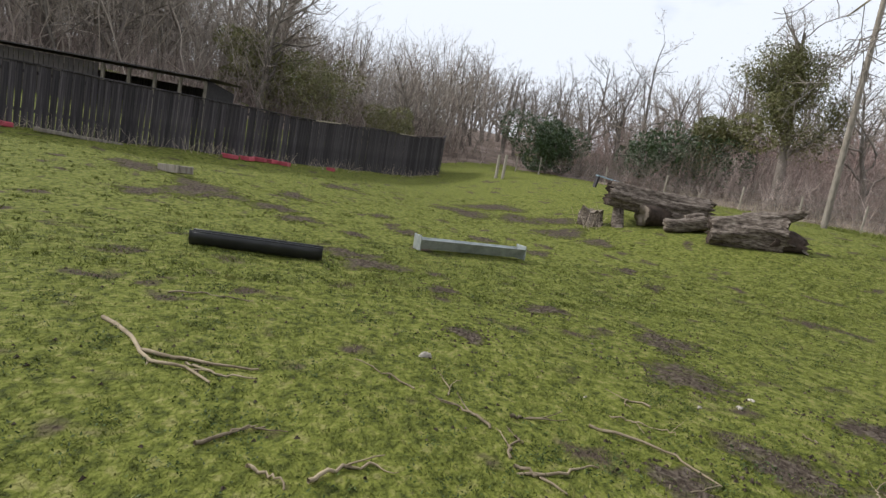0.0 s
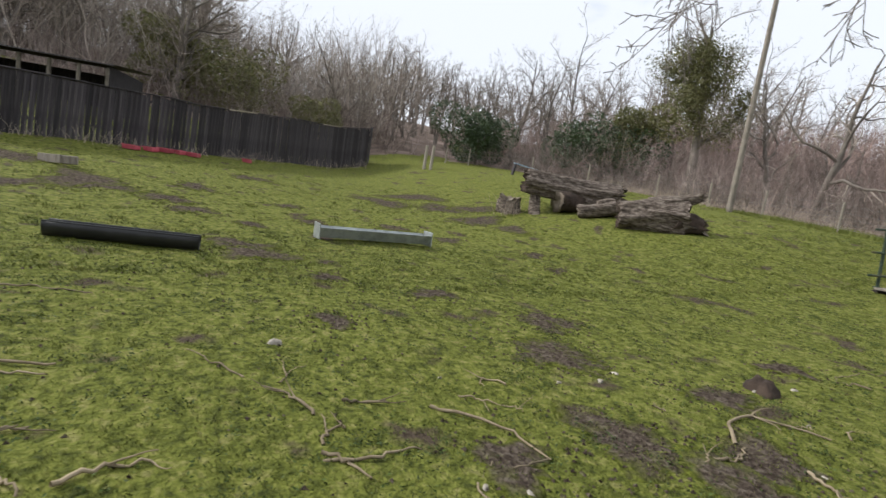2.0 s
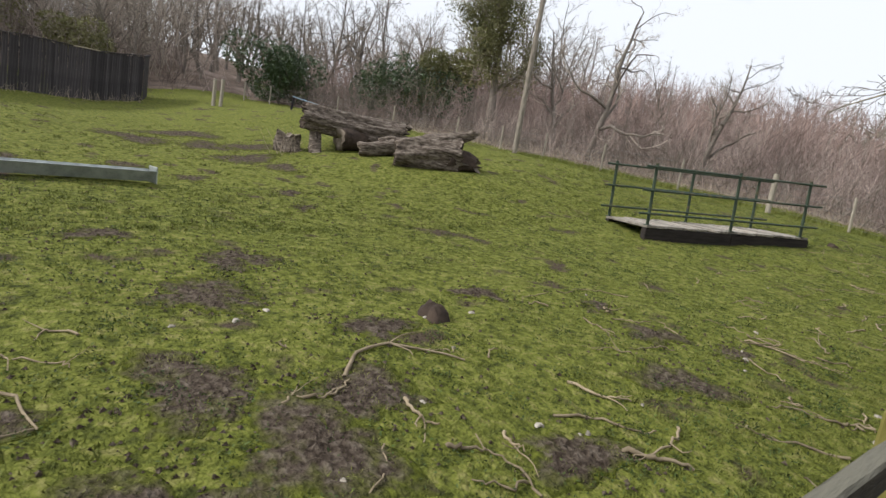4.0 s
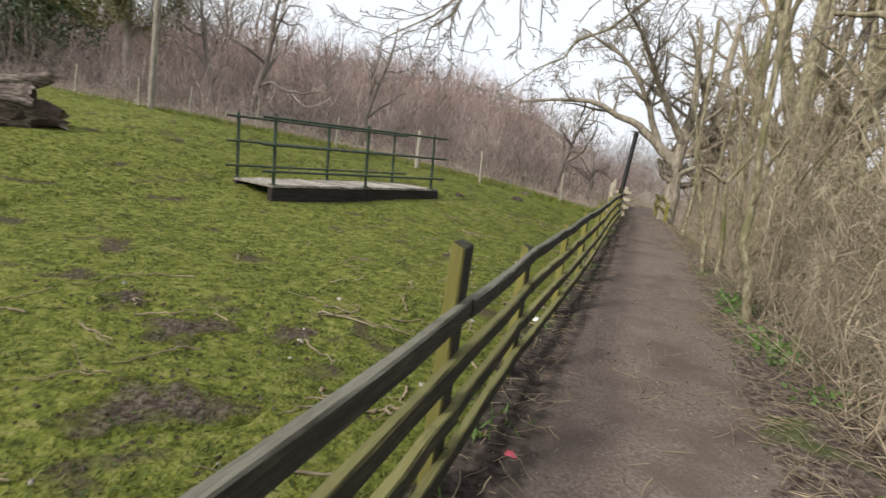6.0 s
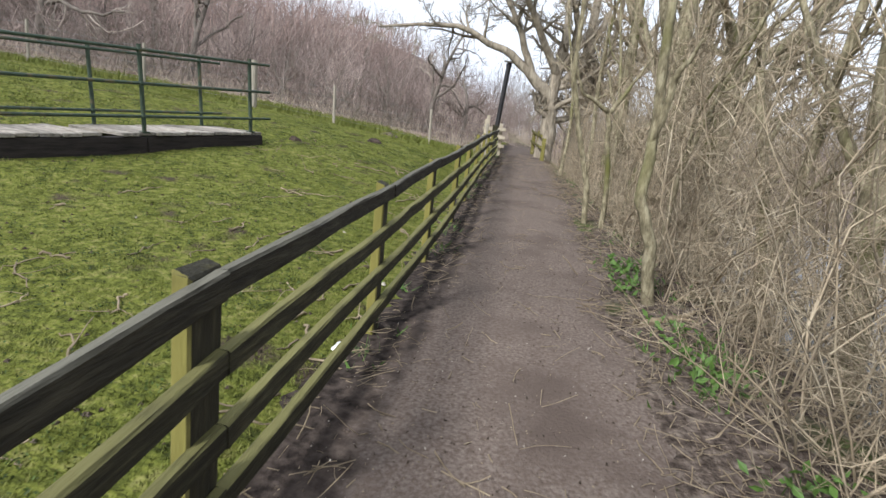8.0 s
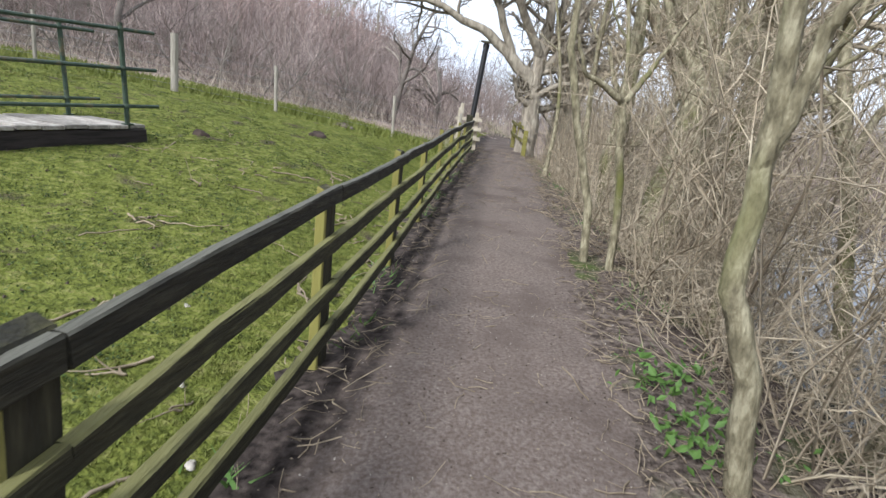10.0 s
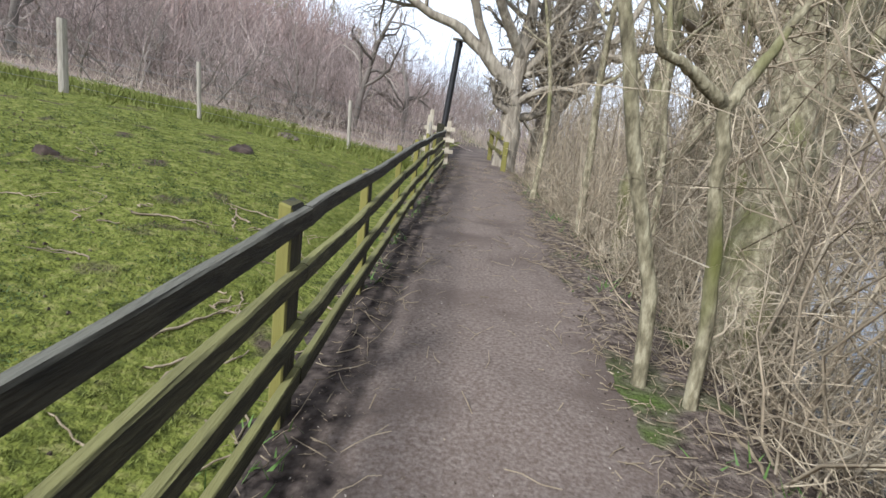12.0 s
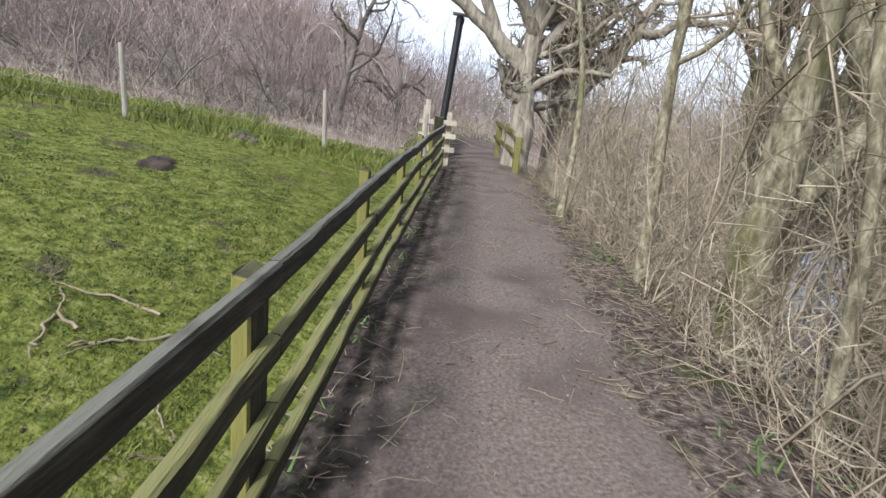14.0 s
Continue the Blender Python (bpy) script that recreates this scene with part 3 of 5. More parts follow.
PALISADE = [(-16.4, -13.0), (-17.0, -7.5), (-17.5, -4.5), (-20.4, 0.3), (-25.2, 4.6), (-29.2, 8.9), (-30.6, 9.4)]
palisade = thing("palisade", pose(0, 0, 0), "tall black-stained vertical board fence at the pasture's edge", "fence")
board_meshes = []
for k in range(6):
    bm = bmesh.new()
    box(bm, (0.145, 0.022, 1.0), (0, 0, 0.5), bevel=0.004)
    for v in bm.verts:
        if v.co.z > 0.9:
            v.co.z += random.uniform(-0.015, 0.015)
    me = bpy.data.meshes.new("board")
    bm.to_mesh(me), bm.free()
    me.materials.append(M_BOARD)
    board_meshes.append(me)
rp = random.Random(8)
for x, y, a in along_line(PALISADE, 0.152):
    h = 1.70 + 0.36 * float(ramp(-x, 20, 27)) + rp.uniform(-0.03, 0.03)
    put("board", rp.choice(board_meshes), None, palisade, m=pose(x + rp.uniform(-0.01, 0.01), y, soil(x, y) - 0.05, 0, rp.uniform(-0.8, 0.8), a) @ Matrix.Diagonal((rp.uniform(0.86, 1.06), 1, h, 1)))
for (x0, y0), (x1, y1) in zip(PALISADE, PALISADE[1:]):
    a = math.atan2(y1 - y0, x1 - x0)
    ox, oy = -math.sin(a) * 0.06, math.cos(a) * 0.06
    for z in (0.45, 1.45):
        put("back_rail", rail_mesh("back_rail", (x0 + ox, y0 + oy, soil(x0, y0) + z), (x1 + ox, y1 + oy, soil(x1, y1) + z), 0.09, 0.05, 3), M_BOARD, palisade)
    n = max(1, round(math.hypot(x1 - x0, y1 - y0) / 1.6))
    for k in range(n):
        p, q = [(x0 + (x1 - x0) * s / n, y0 + (y1 - y0) * s / n) for s in (k, k + 1)]
        put("capping", rail_mesh("capping", (*p, soil(*p) + 1.67 + 0.36 * float(ramp(-p[0], 20, 27))), (*q, soil(*q) + 1.67 + 0.36 * float(ramp(-q[0], 20, 27))), 0.035, 0.11, k), M_PALE if k % 3 == 1 and x0 < -20 else M_BOARD, palisade)

shed_a, shed_b = Vector((-27.6, -13.2)), Vector((-25.6, -2.95))
sl = (shed_b - shed_a).length
shed = thing("shed", pose(shed_a.x, shed_a.y, 1.25, 0, 0, math.degrees(math.atan2(shed_b.y - shed_a.y, shed_b.x - shed_a.x))), "long low open-fronted shed of dark boards with corrugated roof", "shed")
SH, SD = 3.0, 4.0
bm = bmesh.new()
box(bm, (sl, 0.1, SH), (sl / 2, SD, SH / 2))
part("back_wall", bm, M_BOARD, shed)
for x in (0.05, sl - 0.05):
    bm = bmesh.new()
    box(bm, (0.1, SD, SH), (x, SD / 2, SH / 2))
    part("side_wall", bm, M_BOARD, shed)
open_from = sl * 0.60
for k in range(int(open_from / 0.19)):
    bm = bmesh.new()
    box(bm, (0.165, 0.03, SH - 0.12), (0.1 + k * 0.19, -0.02 + 0.012 * (k % 2), (SH - 0.12) / 2))
    part("wall_board", bm, M_ROOF, shed)
for k in range(5):
    bm = bmesh.new()
    box(bm, (0.12, 0.12, SH - 0.08), (open_from + (sl - open_from - 0.08) * k / 4, 0, (SH - 0.08) / 2), bevel=0.01)
    part("post", bm, M_TIMBER, shed)
xs = np.arange(-0.25, sl + 0.3, 0.05)
wave = 0.025 * np.sin(xs * 2 * np.pi / 0.15)
rows_ = [np.stack([xs, np.full_like(xs, y), SH + 0.02 + (y + 0.4) * 0.09 + wave + dz], -1) for y, dz in ((-0.4, 0), (SD + 0.4, 0), (SD + 0.4, -0.03), (-0.4, -0.03))]
idx = np.arange(4 * len(xs)).reshape(4, -1)
ring4 = np.concatenate([idx, idx[:1]])
put("roof", mesh_from("roof", np.concatenate(rows_), [np.stack([ring4[:-1, :-1], ring4[:-1, 1:], ring4[1:, 1:], ring4[1:, :-1]], -1).reshape(-1, 4)], smooth=False), M_ROOF, shed, "dark corrugated roof sheets")

# ---- wire fence ----
STAKES = [(-31.0, 14.4, 0), (-29.6, 15.3, 0), (-25.6, 17.3, 0), (-22.6, 18.8, 0), (-19.0, 20.0, 0), (-16.4, 20.4, 0), (-13.4, 19.7, 0), (-10.8, 19.9, 0), (-8.0, 20.3, 0), (-5.32, 20.83, 1), (-3.35, 21.6, 0), (-0.82, 23.2, 0), (0.9, 24.3, 0)]
wire_fence = thing("wire_fence", pose(0, 0, 0), "stock wire fence on pale wooden stakes along the pasture edge", "fence")
for x, y, big in STAKES:
    bm = bmesh.new()
    pipe(bm, (0, 0, -0.3), (0, 0, 1.2 if big else 1.02), 0.078 if big else 0.038, 10)
    part("stake", bm, M_STAKE, wire_fence, "thick pale strainer post" if big else "", smooth=False, m=pose(x, y, soil(x, y), random.uniform(-2, 2), random.uniform(-2, 2), 0))
for z in (0.15, 0.32, 0.5, 0.68, 0.92):
    for p, q in zip(STAKES, STAKES[1:]):
        t = np.linspace(0, 1, 5)
        pts = np.stack([p[0] + (q[0] - p[0]) * t, p[1] + (q[1] - p[1]) * t, soil(p[0], p[1]) * (1 - t) + soil(q[0], q[1]) * t + z - 0.03 * np.sin(np.pi * t)], -1)[None]
        put("wire", tube_mesh("wire", [(pts, np.full((1, 5), 0.004), 3)]), M_WIRE, wire_fence)

# ---- telegraph pole ----
px_, py_ = -13.8, 18.45
pole = thing("telegraph_pole", pose(px_, py_, soil(px_, py_), 0, 1.0, 0), "tall bare grey wooden telegraph pole in the grass", "pole")
put("shaft", tube_mesh("shaft", [(np.array([[[0, 0, -0.4], [0, 0, 3], [0, 0, 6], [0, 0, 9.5]]]), np.array([[0.105, 0.10, 0.09, 0.08]]), 14)]), M_TIMBER, pole)


# ---- trees ----
def tree(name, m, sets, trunk_mat, crown_mat, label, category="tree", group="", thick=2, foliage=None):
    """A tree of lines: the first sets make the trunk and limbs, the others the crown. foliage: (mesh, material, name)."""
    ob = thing(name, m, label, category, group)
    put("trunk", tube_mesh("trunk", sets[:thick]), trunk_mat, ob)
    if len(sets) > thick:
        put("crown", tube_mesh("crown", sets[thick:]), crown_mat, ob)
    if foliage:
        put(foliage[2], foliage[0], foliage[1], ob)
    return ob


rt = random.Random(21)
GREY, RED = [], []
for k in range(6):
    h = rt.uniform(9, 13)
    GREY.append(tree("bare_tree", pose(0, -300 - 20 * k, -40), tree_lines(100 + k, h, rt.uniform(0.13, 0.2), limbs=14, forks=6, twigs=4, low=0.2, angle=0.75, curl=0.13, rise=0.06, ratio=0.46, stems=rt.choice((1, 1, 1, 2)), far=True, fine=2),
                     M_BARK_DARK, M_TWIG_GREY, "bare grey-brown winter tree on the wooded hill", group="hill trees"))
for k in range(3):
    h = rt.uniform(10, 13)
    RED.append(tree("larch_tree", pose(0, -500 - 20 * k, -40), tree_lines(200 + k, h, 0.13, limbs=30, forks=7, twigs=2, low=0.15, angle=1.25, rise=0.03, ratio=0.22, curl=0.05, far=True),
                    M_BARK_DARK, M_TWIG_RED, "bare reddish larch on the wooded hill", group="hill trees"))


def plant_wood():
    made = 0
    tries = 0
    while made < 270 and tries < 9000:
        tries += 1
        x, y = rt.uniform(-75, 16), rt.uniform(-45, 75)
        beyond = max(y - (25.2 + 0.30 * min(x, 0)), -x - 33)
        if beyond < 3.5 or beyond > 36 or (x > -4 and y < 36) or (abs(x - 2) < 3 and y < 42):
            continue
        near = beyond < 9
        if rt.random() < 0.35 * (beyond / 38):
            continue
        larch = (x > -32 and y > 22 and rt.random() < 0.55)
        src = rt.choice(RED if larch else GREY)
        s = (rt.uniform(0.40, 0.6) if near else rt.uniform(0.55, 0.85)) * (1 - 0.66 * float(ramp(x, -34, -10))) * (1 + 0.5 * float(ramp(-y, -4, 8)))
        copy_thing(src, pose(x, y, soil(x, y), rt.uniform(-4, 4), rt.uniform(-4, 4), rt.uniform(0, 360)) @ Matrix.Diagonal((s, s, s, 1)))
        made += 1


plant_wood()
for k in range(34):
    x, y = rt.uniform(-62, -37), rt.uniform(-34, 0)
    s = rt.uniform(0.75, 1.15)
    copy_thing(rt.choice(GREY), pose(x, y, soil(x, y), 0, rt.uniform(-4, 4), rt.uniform(0, 360)) @ Matrix.Diagonal((s, s, s, 1)))
for ob in (*GREY, *RED):
    for c in ob.children:
        bpy.data.objects.remove(c)
    bpy.data.objects.remove(ob)

# scrub under the trees, and the pinkish bank of reeds and brush past the wire fence
def scrub(name, seed, count, where, height, mat, label, category, side=6, fine=3, lean=0.25, r=0.012, clear=False):
    rng = np.random.default_rng(seed)
    x, y = where(rng, count)
    s = np.stack([x, y, land(x, y) - 0.05], -1)
    d = np.concatenate([rng.normal(0, lean, (len(x), 2)), np.ones((len(x), 1))], 1)
    size = rng.uniform(*height, len(x))
    p = wander(rng, s, d, size, 6, 0.28 if clear else 0.2, 0.03)
    rad = (r * rng.uniform(0.6, 1.3, len(x)))[:, None] * np.linspace(1, 0.3, 6)[None]
    sets = [(p, rad, 3)]
    if side:
        s2, d2, l2, r2 = sprout(rng, p, rad, size, side, 0.12, 1.0 if clear else 0.7, 0.36 if clear else 0.42, 0.55)
        p2 = wander(rng, s2, d2, l2, 4, 0.2, 0.04)
        rr2 = np.maximum(r2[:, None] * np.linspace(1, 0.4, 4)[None], r * 0.2)
        sets.append((p2, rr2, 3 if r < 0.0115 and clear else 1))
        if fine:
            s3, d3, l3, r3 = sprout(rng, p2, rr2, l2, fine, 0.2, 0.7, 0.45, 0.6)
            p3 = wander(rng, s3, d3, l3, 3 if clear else 2, 0.25, 0.02)
            sets.append((p3, np.maximum(r3[:, None] * np.linspace(1, 0.5, p3.shape[1])[None], r * 0.2), 1))
    if clear:
        sets = cleared(sets, 0, 0, 0, 0)
    return tagged(put(name, tube_mesh(name, sets), mat), label, category, kind="stuff")


def past_fence(lo, hi, x0, x1):
    def where(rng, n):
        x = rng.uniform(x0, x1, n)
        return x, 25.2 + 0.30 * np.minimum(x, 0) + rng.uniform(lo, hi, n) ** 1.0
    return where


def past_palisade(lo, hi):
    def where(rng, n):
        y = rng.uniform(-22, 14, n)
        return -33 - rng.uniform(lo, hi, n), y
    return where


scrub("scrub", 1, 2900, past_fence(0.8, 17, -36, 0.9), (1.2, 3.6), M_SCRUB, "pinkish-brown leafless scrub on the rising bank", "scrub", side=9, fine=3, r=0.013, lean=0.4)
scrub("scrub", 2, 1000, past_palisade(0.5, 14), (1.5, 4.0), M_SCRUB, "brown leafless scrub behind the board fence", "scrub", side=8, fine=3, r=0.015, lean=0.35)
scrub("reeds", 3, 2200, past_fence(-0.8, 4.0, -22, 0.8), (0.3, 0.9), M_STRAW, "dry straw-coloured reeds and grass behind the wire fence", "reeds", side=2, fine=0, r=0.006, lean=0.6)
scrub("scrub", 8, 1400, past_fence(14, 30, -46, -9), (1.4, 3.2), M_SCRUB, "brown leafless scrub higher on the wooded hill", "scrub", side=8, fine=3, r=0.017, lean=0.35)
scrub("far_woodland", 9, 2300, past_fence(11, 42, -52, -6), (2.4, 4.8), M_TWIG_RED, "dense leafless reddish-brown woodland up the hill", "woodland", side=8, fine=2, r=0.036, lean=0.2)
scrub("far_woodland", 10, 1500, past_palisade(5, 32), (4.0, 9.0), M_TWIG_GREY, "dense leafless grey-brown woodland behind the board fence", "woodland", side=8, fine=2, r=0.036, lean=0.2)
scrub("edge_thicket", 18, 330, past_fence(0.6, 5, -34, -2), (1.0, 2.6), M_BARK_DARK, "dark tangled bushes at the wood's edge", "scrub", side=9, fine=5, r=0.022, lean=0.7)
scrub("far_woodland", 19, 1000, past_fence(8, 36, -15, 1.5), (1.0, 2.1), M_SCRUB, "low leafless reddish woodland where the hill runs out", "woodland", side=8, fine=3, r=0.026, lean=0.25)
scrub("far_woodland", 20, 1500, lambda rng, n: (rng.uniform(1, 62, n), rng.uniform(56, 92, n)), (3.5, 8.0), M_TWIG_GREY, "leafless grey woodland beyond the end of the pond", "woodland", side=9, fine=3, r=0.036, lean=0.22)
scrub("thicket_far", 5, 900, lambda rng, n: (rng.uniform(28, 42, n), rng.uniform(-20, 70, n)), (3.0, 7.0), M_SCRUB, "leafless scrub on the far bank of the pond", "scrub", side=7, fine=4, r=0.02)

# ---- the thicket between path and pond ----
def hedge(rng, n):
    y = rng.uniform(5.0, 25.5, n)
    return fence_x(y) + 2.05 + rng.random(n) ** 1.4 * 2.6, y


scrub("thicket", 11, 380, hedge, (1.6, 4.4), M_TWIG_TAN, "dense tan leafless thicket of thin stems beside the path", "thicket", side=11, fine=5, lean=0.38, r=0.0112, clear=True)
scrub("thicket", 13, 200, lambda rng, n: (rng.uniform(4.0, 6.2, n), rng.uniform(7, 30, n)), (2.0, 4.6), M_TWIG_TAN, "leafless waterside thicket of thin stems", "thicket", side=9, fine=3, lean=0.4, r=0.016)
scrub("thicket", 14, 90, lambda rng, n: (rng.uniform(4.0, 8.0, n), rng.uniform(13, 36, n)), (3.5, 7.0), M_TWIG_TAN, "tall leafless saplings beyond the thicket", "thicket", side=11, fine=5, lean=0.22, r=0.019)
scrub("thicket", 17, 560, lambda rng, n: (lambda y: (fence_x(y) + 2.0 + rng.random(n) * 0.8, y))(rng.uniform(6, 25, n)), (0.6, 2.0), M_TWIG_TAN, "low tangled twigs at the front of the thicket", "thicket", side=10, fine=5, lean=0.9, r=0.0075, clear=True)
scrub("brambles", 12, 800, lambda rng, n: hedge(rng, n), (0.4, 1.2), M_TWIG_TAN, "low tangle of dry bramble stems at the path edge", "brambles", side=5, fine=3, lean=1.0, r=0.0055)

BANK = [(2.95, 8.6, 5.0, 0.05, 34, (0.1, 0.06)), (3.7, 11.8, 6.0, 0.06, 36, (0.1, 0)), (3.2, 18.4, 6.0, 0.06, 38, (0.03, -0.05)), (2.9, 20.8, 6.0, 0.05, 39, (0.05, 0.03)), (4.6, 13.2, 7.5, 0.08, 40, (0.02, 0.1)),
        (3.0, 12.6, 4.6, 0.035, 41, (0.1, 0.1)), (3.1, 15.9, 5.2, 0.04, 42, (0.05, 0.0))]
for x, y, h, r, seed, lean in BANK:
    tree("young_tree", pose(x, y, soil(x, y)), cleared(tree_lines(seed, h, r, limbs=10, forks=7, twigs=6, fine=2, low=0.2, angle=0.7, curl=0.16, rise=0.07, lean=lean, ratio=0.34), x, y, soil(x, y)), M_BARK_PALE, M_TWIG_TAN,
         "young leafless tree with pale greenish bark in the thicket", group="thicket trees", thick=2)
for x, y, h, r, seed, lean in ((5.2, 17.6, 12, 0.27, 51, (0.06, 0.0)), (5.6, 20.4, 12, 0.24, 52, (0.12, 0.05)), (6.8, 24.0, 11, 0.2, 53, (0, 0))):
    tree("alder_tree", pose(x, y, soil(x, y)), tree_lines(seed, h, r, limbs=11, forks=6, twigs=5, fine=2, low=0.16, angle=0.6, curl=0.10, rise=0.08, lean=lean, ratio=0.45, stems=2), M_BARK_PALE, M_TWIG_TAN,
         "leafless waterside tree with mossy greenish trunk", group="waterside trees", thick=2)
# black pipe leaning by the end of the fence
pipe_post = thing("vent_pipe", pose(1.12, 26.6, soil(1.12, 26.6), 0, 4.5, 0), "tall black pipe with a flat pale cap beside the path", "pipe")
bm = bmesh.new()
pipe(bm, (0, 0, -0.2), (0, 0, 3.12), 0.085, 16)
part("shaft", bm, M_BLACK, pipe_post, smooth=False)
bm = bmesh.new()
pipe(bm, (0, 0, 2.98), (0, 0, 3.08), 0.10, 16)
part("collar", bm, M_BLACK, pipe_post)
bm = bmesh.new()
box(bm, (0.62, 0.30, 0.035), (0.12, 0, 3.16), m=None, bevel=0.008)
part("cap", bm, M_WHITE, pipe_post, "flat pale cap")

# evergreen bushes
def bush(x, y, w, h, seed, mat, label, count=9000, leaf=0.09):
    rng = np.random.default_rng(seed)
    lobes = np.stack([rng.normal(0, w * 0.26, 16), rng.normal(0, w * 0.26, 16), h * (0.22 + 0.58 * rng.random(16))], -1)
    lr = rng.uniform(0.22, 0.36, 16) * w
    which = rng.integers(0, 16, count)
    d = unit(rng.normal(size=(count, 3)))
    c = lobes[which] + d * (lr[which] * rng.uniform(0.65, 1.05, count) ** 0.5)[:, None] * np.array([1, 1, 0.85])
    c = c[c[:, 2] > 0.02]
    ob = thing("evergreen_bush", pose(x, y, soil(x, y)), label, "bush")
    put("leaves", leaves_mesh("leaves", c, leaf, rng), mat, ob)
    s = np.zeros((9, 3))
    dd = np.concatenate([rng.normal(0, 0.4, (9, 2)), np.ones((9, 1))], 1)
    p = wander(rng, s - [0, 0, 0.1], dd, np.full(9, h * 0.7), 6, 0.15)
    put("stems", tube_mesh("stems", [(p, np.full((9, 6), 0.03) * np.linspace(1, 0.3, 6), 4)]), M_BARK_DARK, ob)
    return ob


bush(-31.2, 16.6, 3.6, 3.5, 1, M_LEAF, "dense dark green rounded evergreen bush by the wire fence")
bush(-25.2, 21.6, 4.4, 3.6, 2, M_LEAF, "dark ivy-covered evergreen thicket behind the wire fence", 8000)
bush(-24.0, 22.6, 2.8, 5.2, 3, M_IVY, "olive-green ivy-smothered bush behind the wire fence", 7000)
bush(-36.5, 7.5, 2.6, 3.2, 4, M_IVY, "olive ivy bush behind the board fence", 6000)
bush(-38.0, 2.5, 5.5, 4.8, 5, M_IVY, "olive evergreen scrub behind the board fence", 9000)
bush(-40.0, -1.5, 4.2, 5.2, 6, M_IVY, "olive evergreen tree among bare woodland", 9000, 0.11)

# woodland and reeds that close the path's far end
scrub("reeds", 6, 900, lambda rng, n: (rng.uniform(-2.5, 7, n), rng.uniform(33, 39, n)), (0.5, 1.4), M_STRAW, "dry straw-coloured reeds where the path ends", "reeds", side=2, fine=0, r=0.008, lean=0.3)
scrub("scrub", 7, 1300, lambda rng, n: (rng.uniform(-6, 36, n), rng.uniform(37, 60, n)), (2.0, 4.2), M_SCRUB, "leafless woodland scrub beyond the path's end", "scrub", side=7, fine=4, r=0.018)

# tree smothered in ivy behind the wire fence
ti = tree_lines(71, 8.6, 0.26, limbs=14, forks=7, twigs=6, fine=3, low=0.3, angle=0.7, curl=0.16, rise=0.05, ratio=0.5, lean=(0.03, 0))
ri = np.random.default_rng(72)
mids = np.concatenate([ti[1][0].reshape(-1, 3), ti[2][0].reshape(-1, 3), ti[0][0][:, 3:].reshape(-1, 3)])
mids = mids[(mids[:, 2] > 2.2) & (mids[:, 2] < 7.4)]
cl = mids[ri.integers(0, len(mids), 24000)] + ri.normal(0, 0.33, (24000, 3))
tree("ivy_tree", pose(-20.4, 23.6, soil(-20.4, 23.6)), ti, M_BARK_DARK, M_TWIG_GREY, "leafless tree smothered in olive-green ivy", thick=2, foliage=(leaves_mesh("ivy", cl, 0.058, ri), M_IVY, "ivy"))
for x, y, h, r, seed, lean in ((-14.5, 24.4, 7.2, 0.16, 73, (0.1, 0.1)), (-44, -1, 13, 0.3, 74, (0.1, 0)), (-17.5, 25.5, 6.5, 0.14, 75, (-0.2, 0)), (-1.6, 27.5, 4.2, 0.12, 76, (0.35, 0.1)), (-0.2, 28.5, 4.0, 0.10, 77, (0.2, 0.1)), (-9.5, 25.0, 5.5, 0.12, 78, (0.15, 0))):
    tree("bare_tree", pose(x, y, soil(x, y)), tree_lines(seed, h, r, limbs=11, forks=6, twigs=5, fine=2, low=0.2, angle=0.8, curl=0.17, rise=0.04, lean=lean, ratio=0.5), M_BARK_DARK, M_TWIG_GREY,
         "gnarled leafless tree with dark trunk at the wood's edge", group="edge trees")


# ---- tree whose twigs hang over the path ----
def limb(rng, pts, r0, r1, n=16, wob=0.03):
    """A smooth limb through the given points."""
    pts = np.array(pts, float)
    k = np.linspace(0, len(pts) - 1, n)
    i = np.minimum(k.astype(int), len(pts) - 2)
    w = (k - i)[:, None]
    w = w * w * (3 - 2 * w) * 0.5 + w * 0.5
    p = pts[i] * (1 - w) + pts[i + 1] * w + rng.normal(0, wob, (n, 3))
    return p[None], np.linspace(r0, r1, n)[None]


def low_over_path(q):
    return (q[..., 0] < fence_x(q[..., 1]) + 1.85) & (q[..., 2] < 3.0)


def round_pipe(q):
    return (np.abs(q[..., 0] - 1.15) < 0.55) & (q[..., 2] < 4.7)


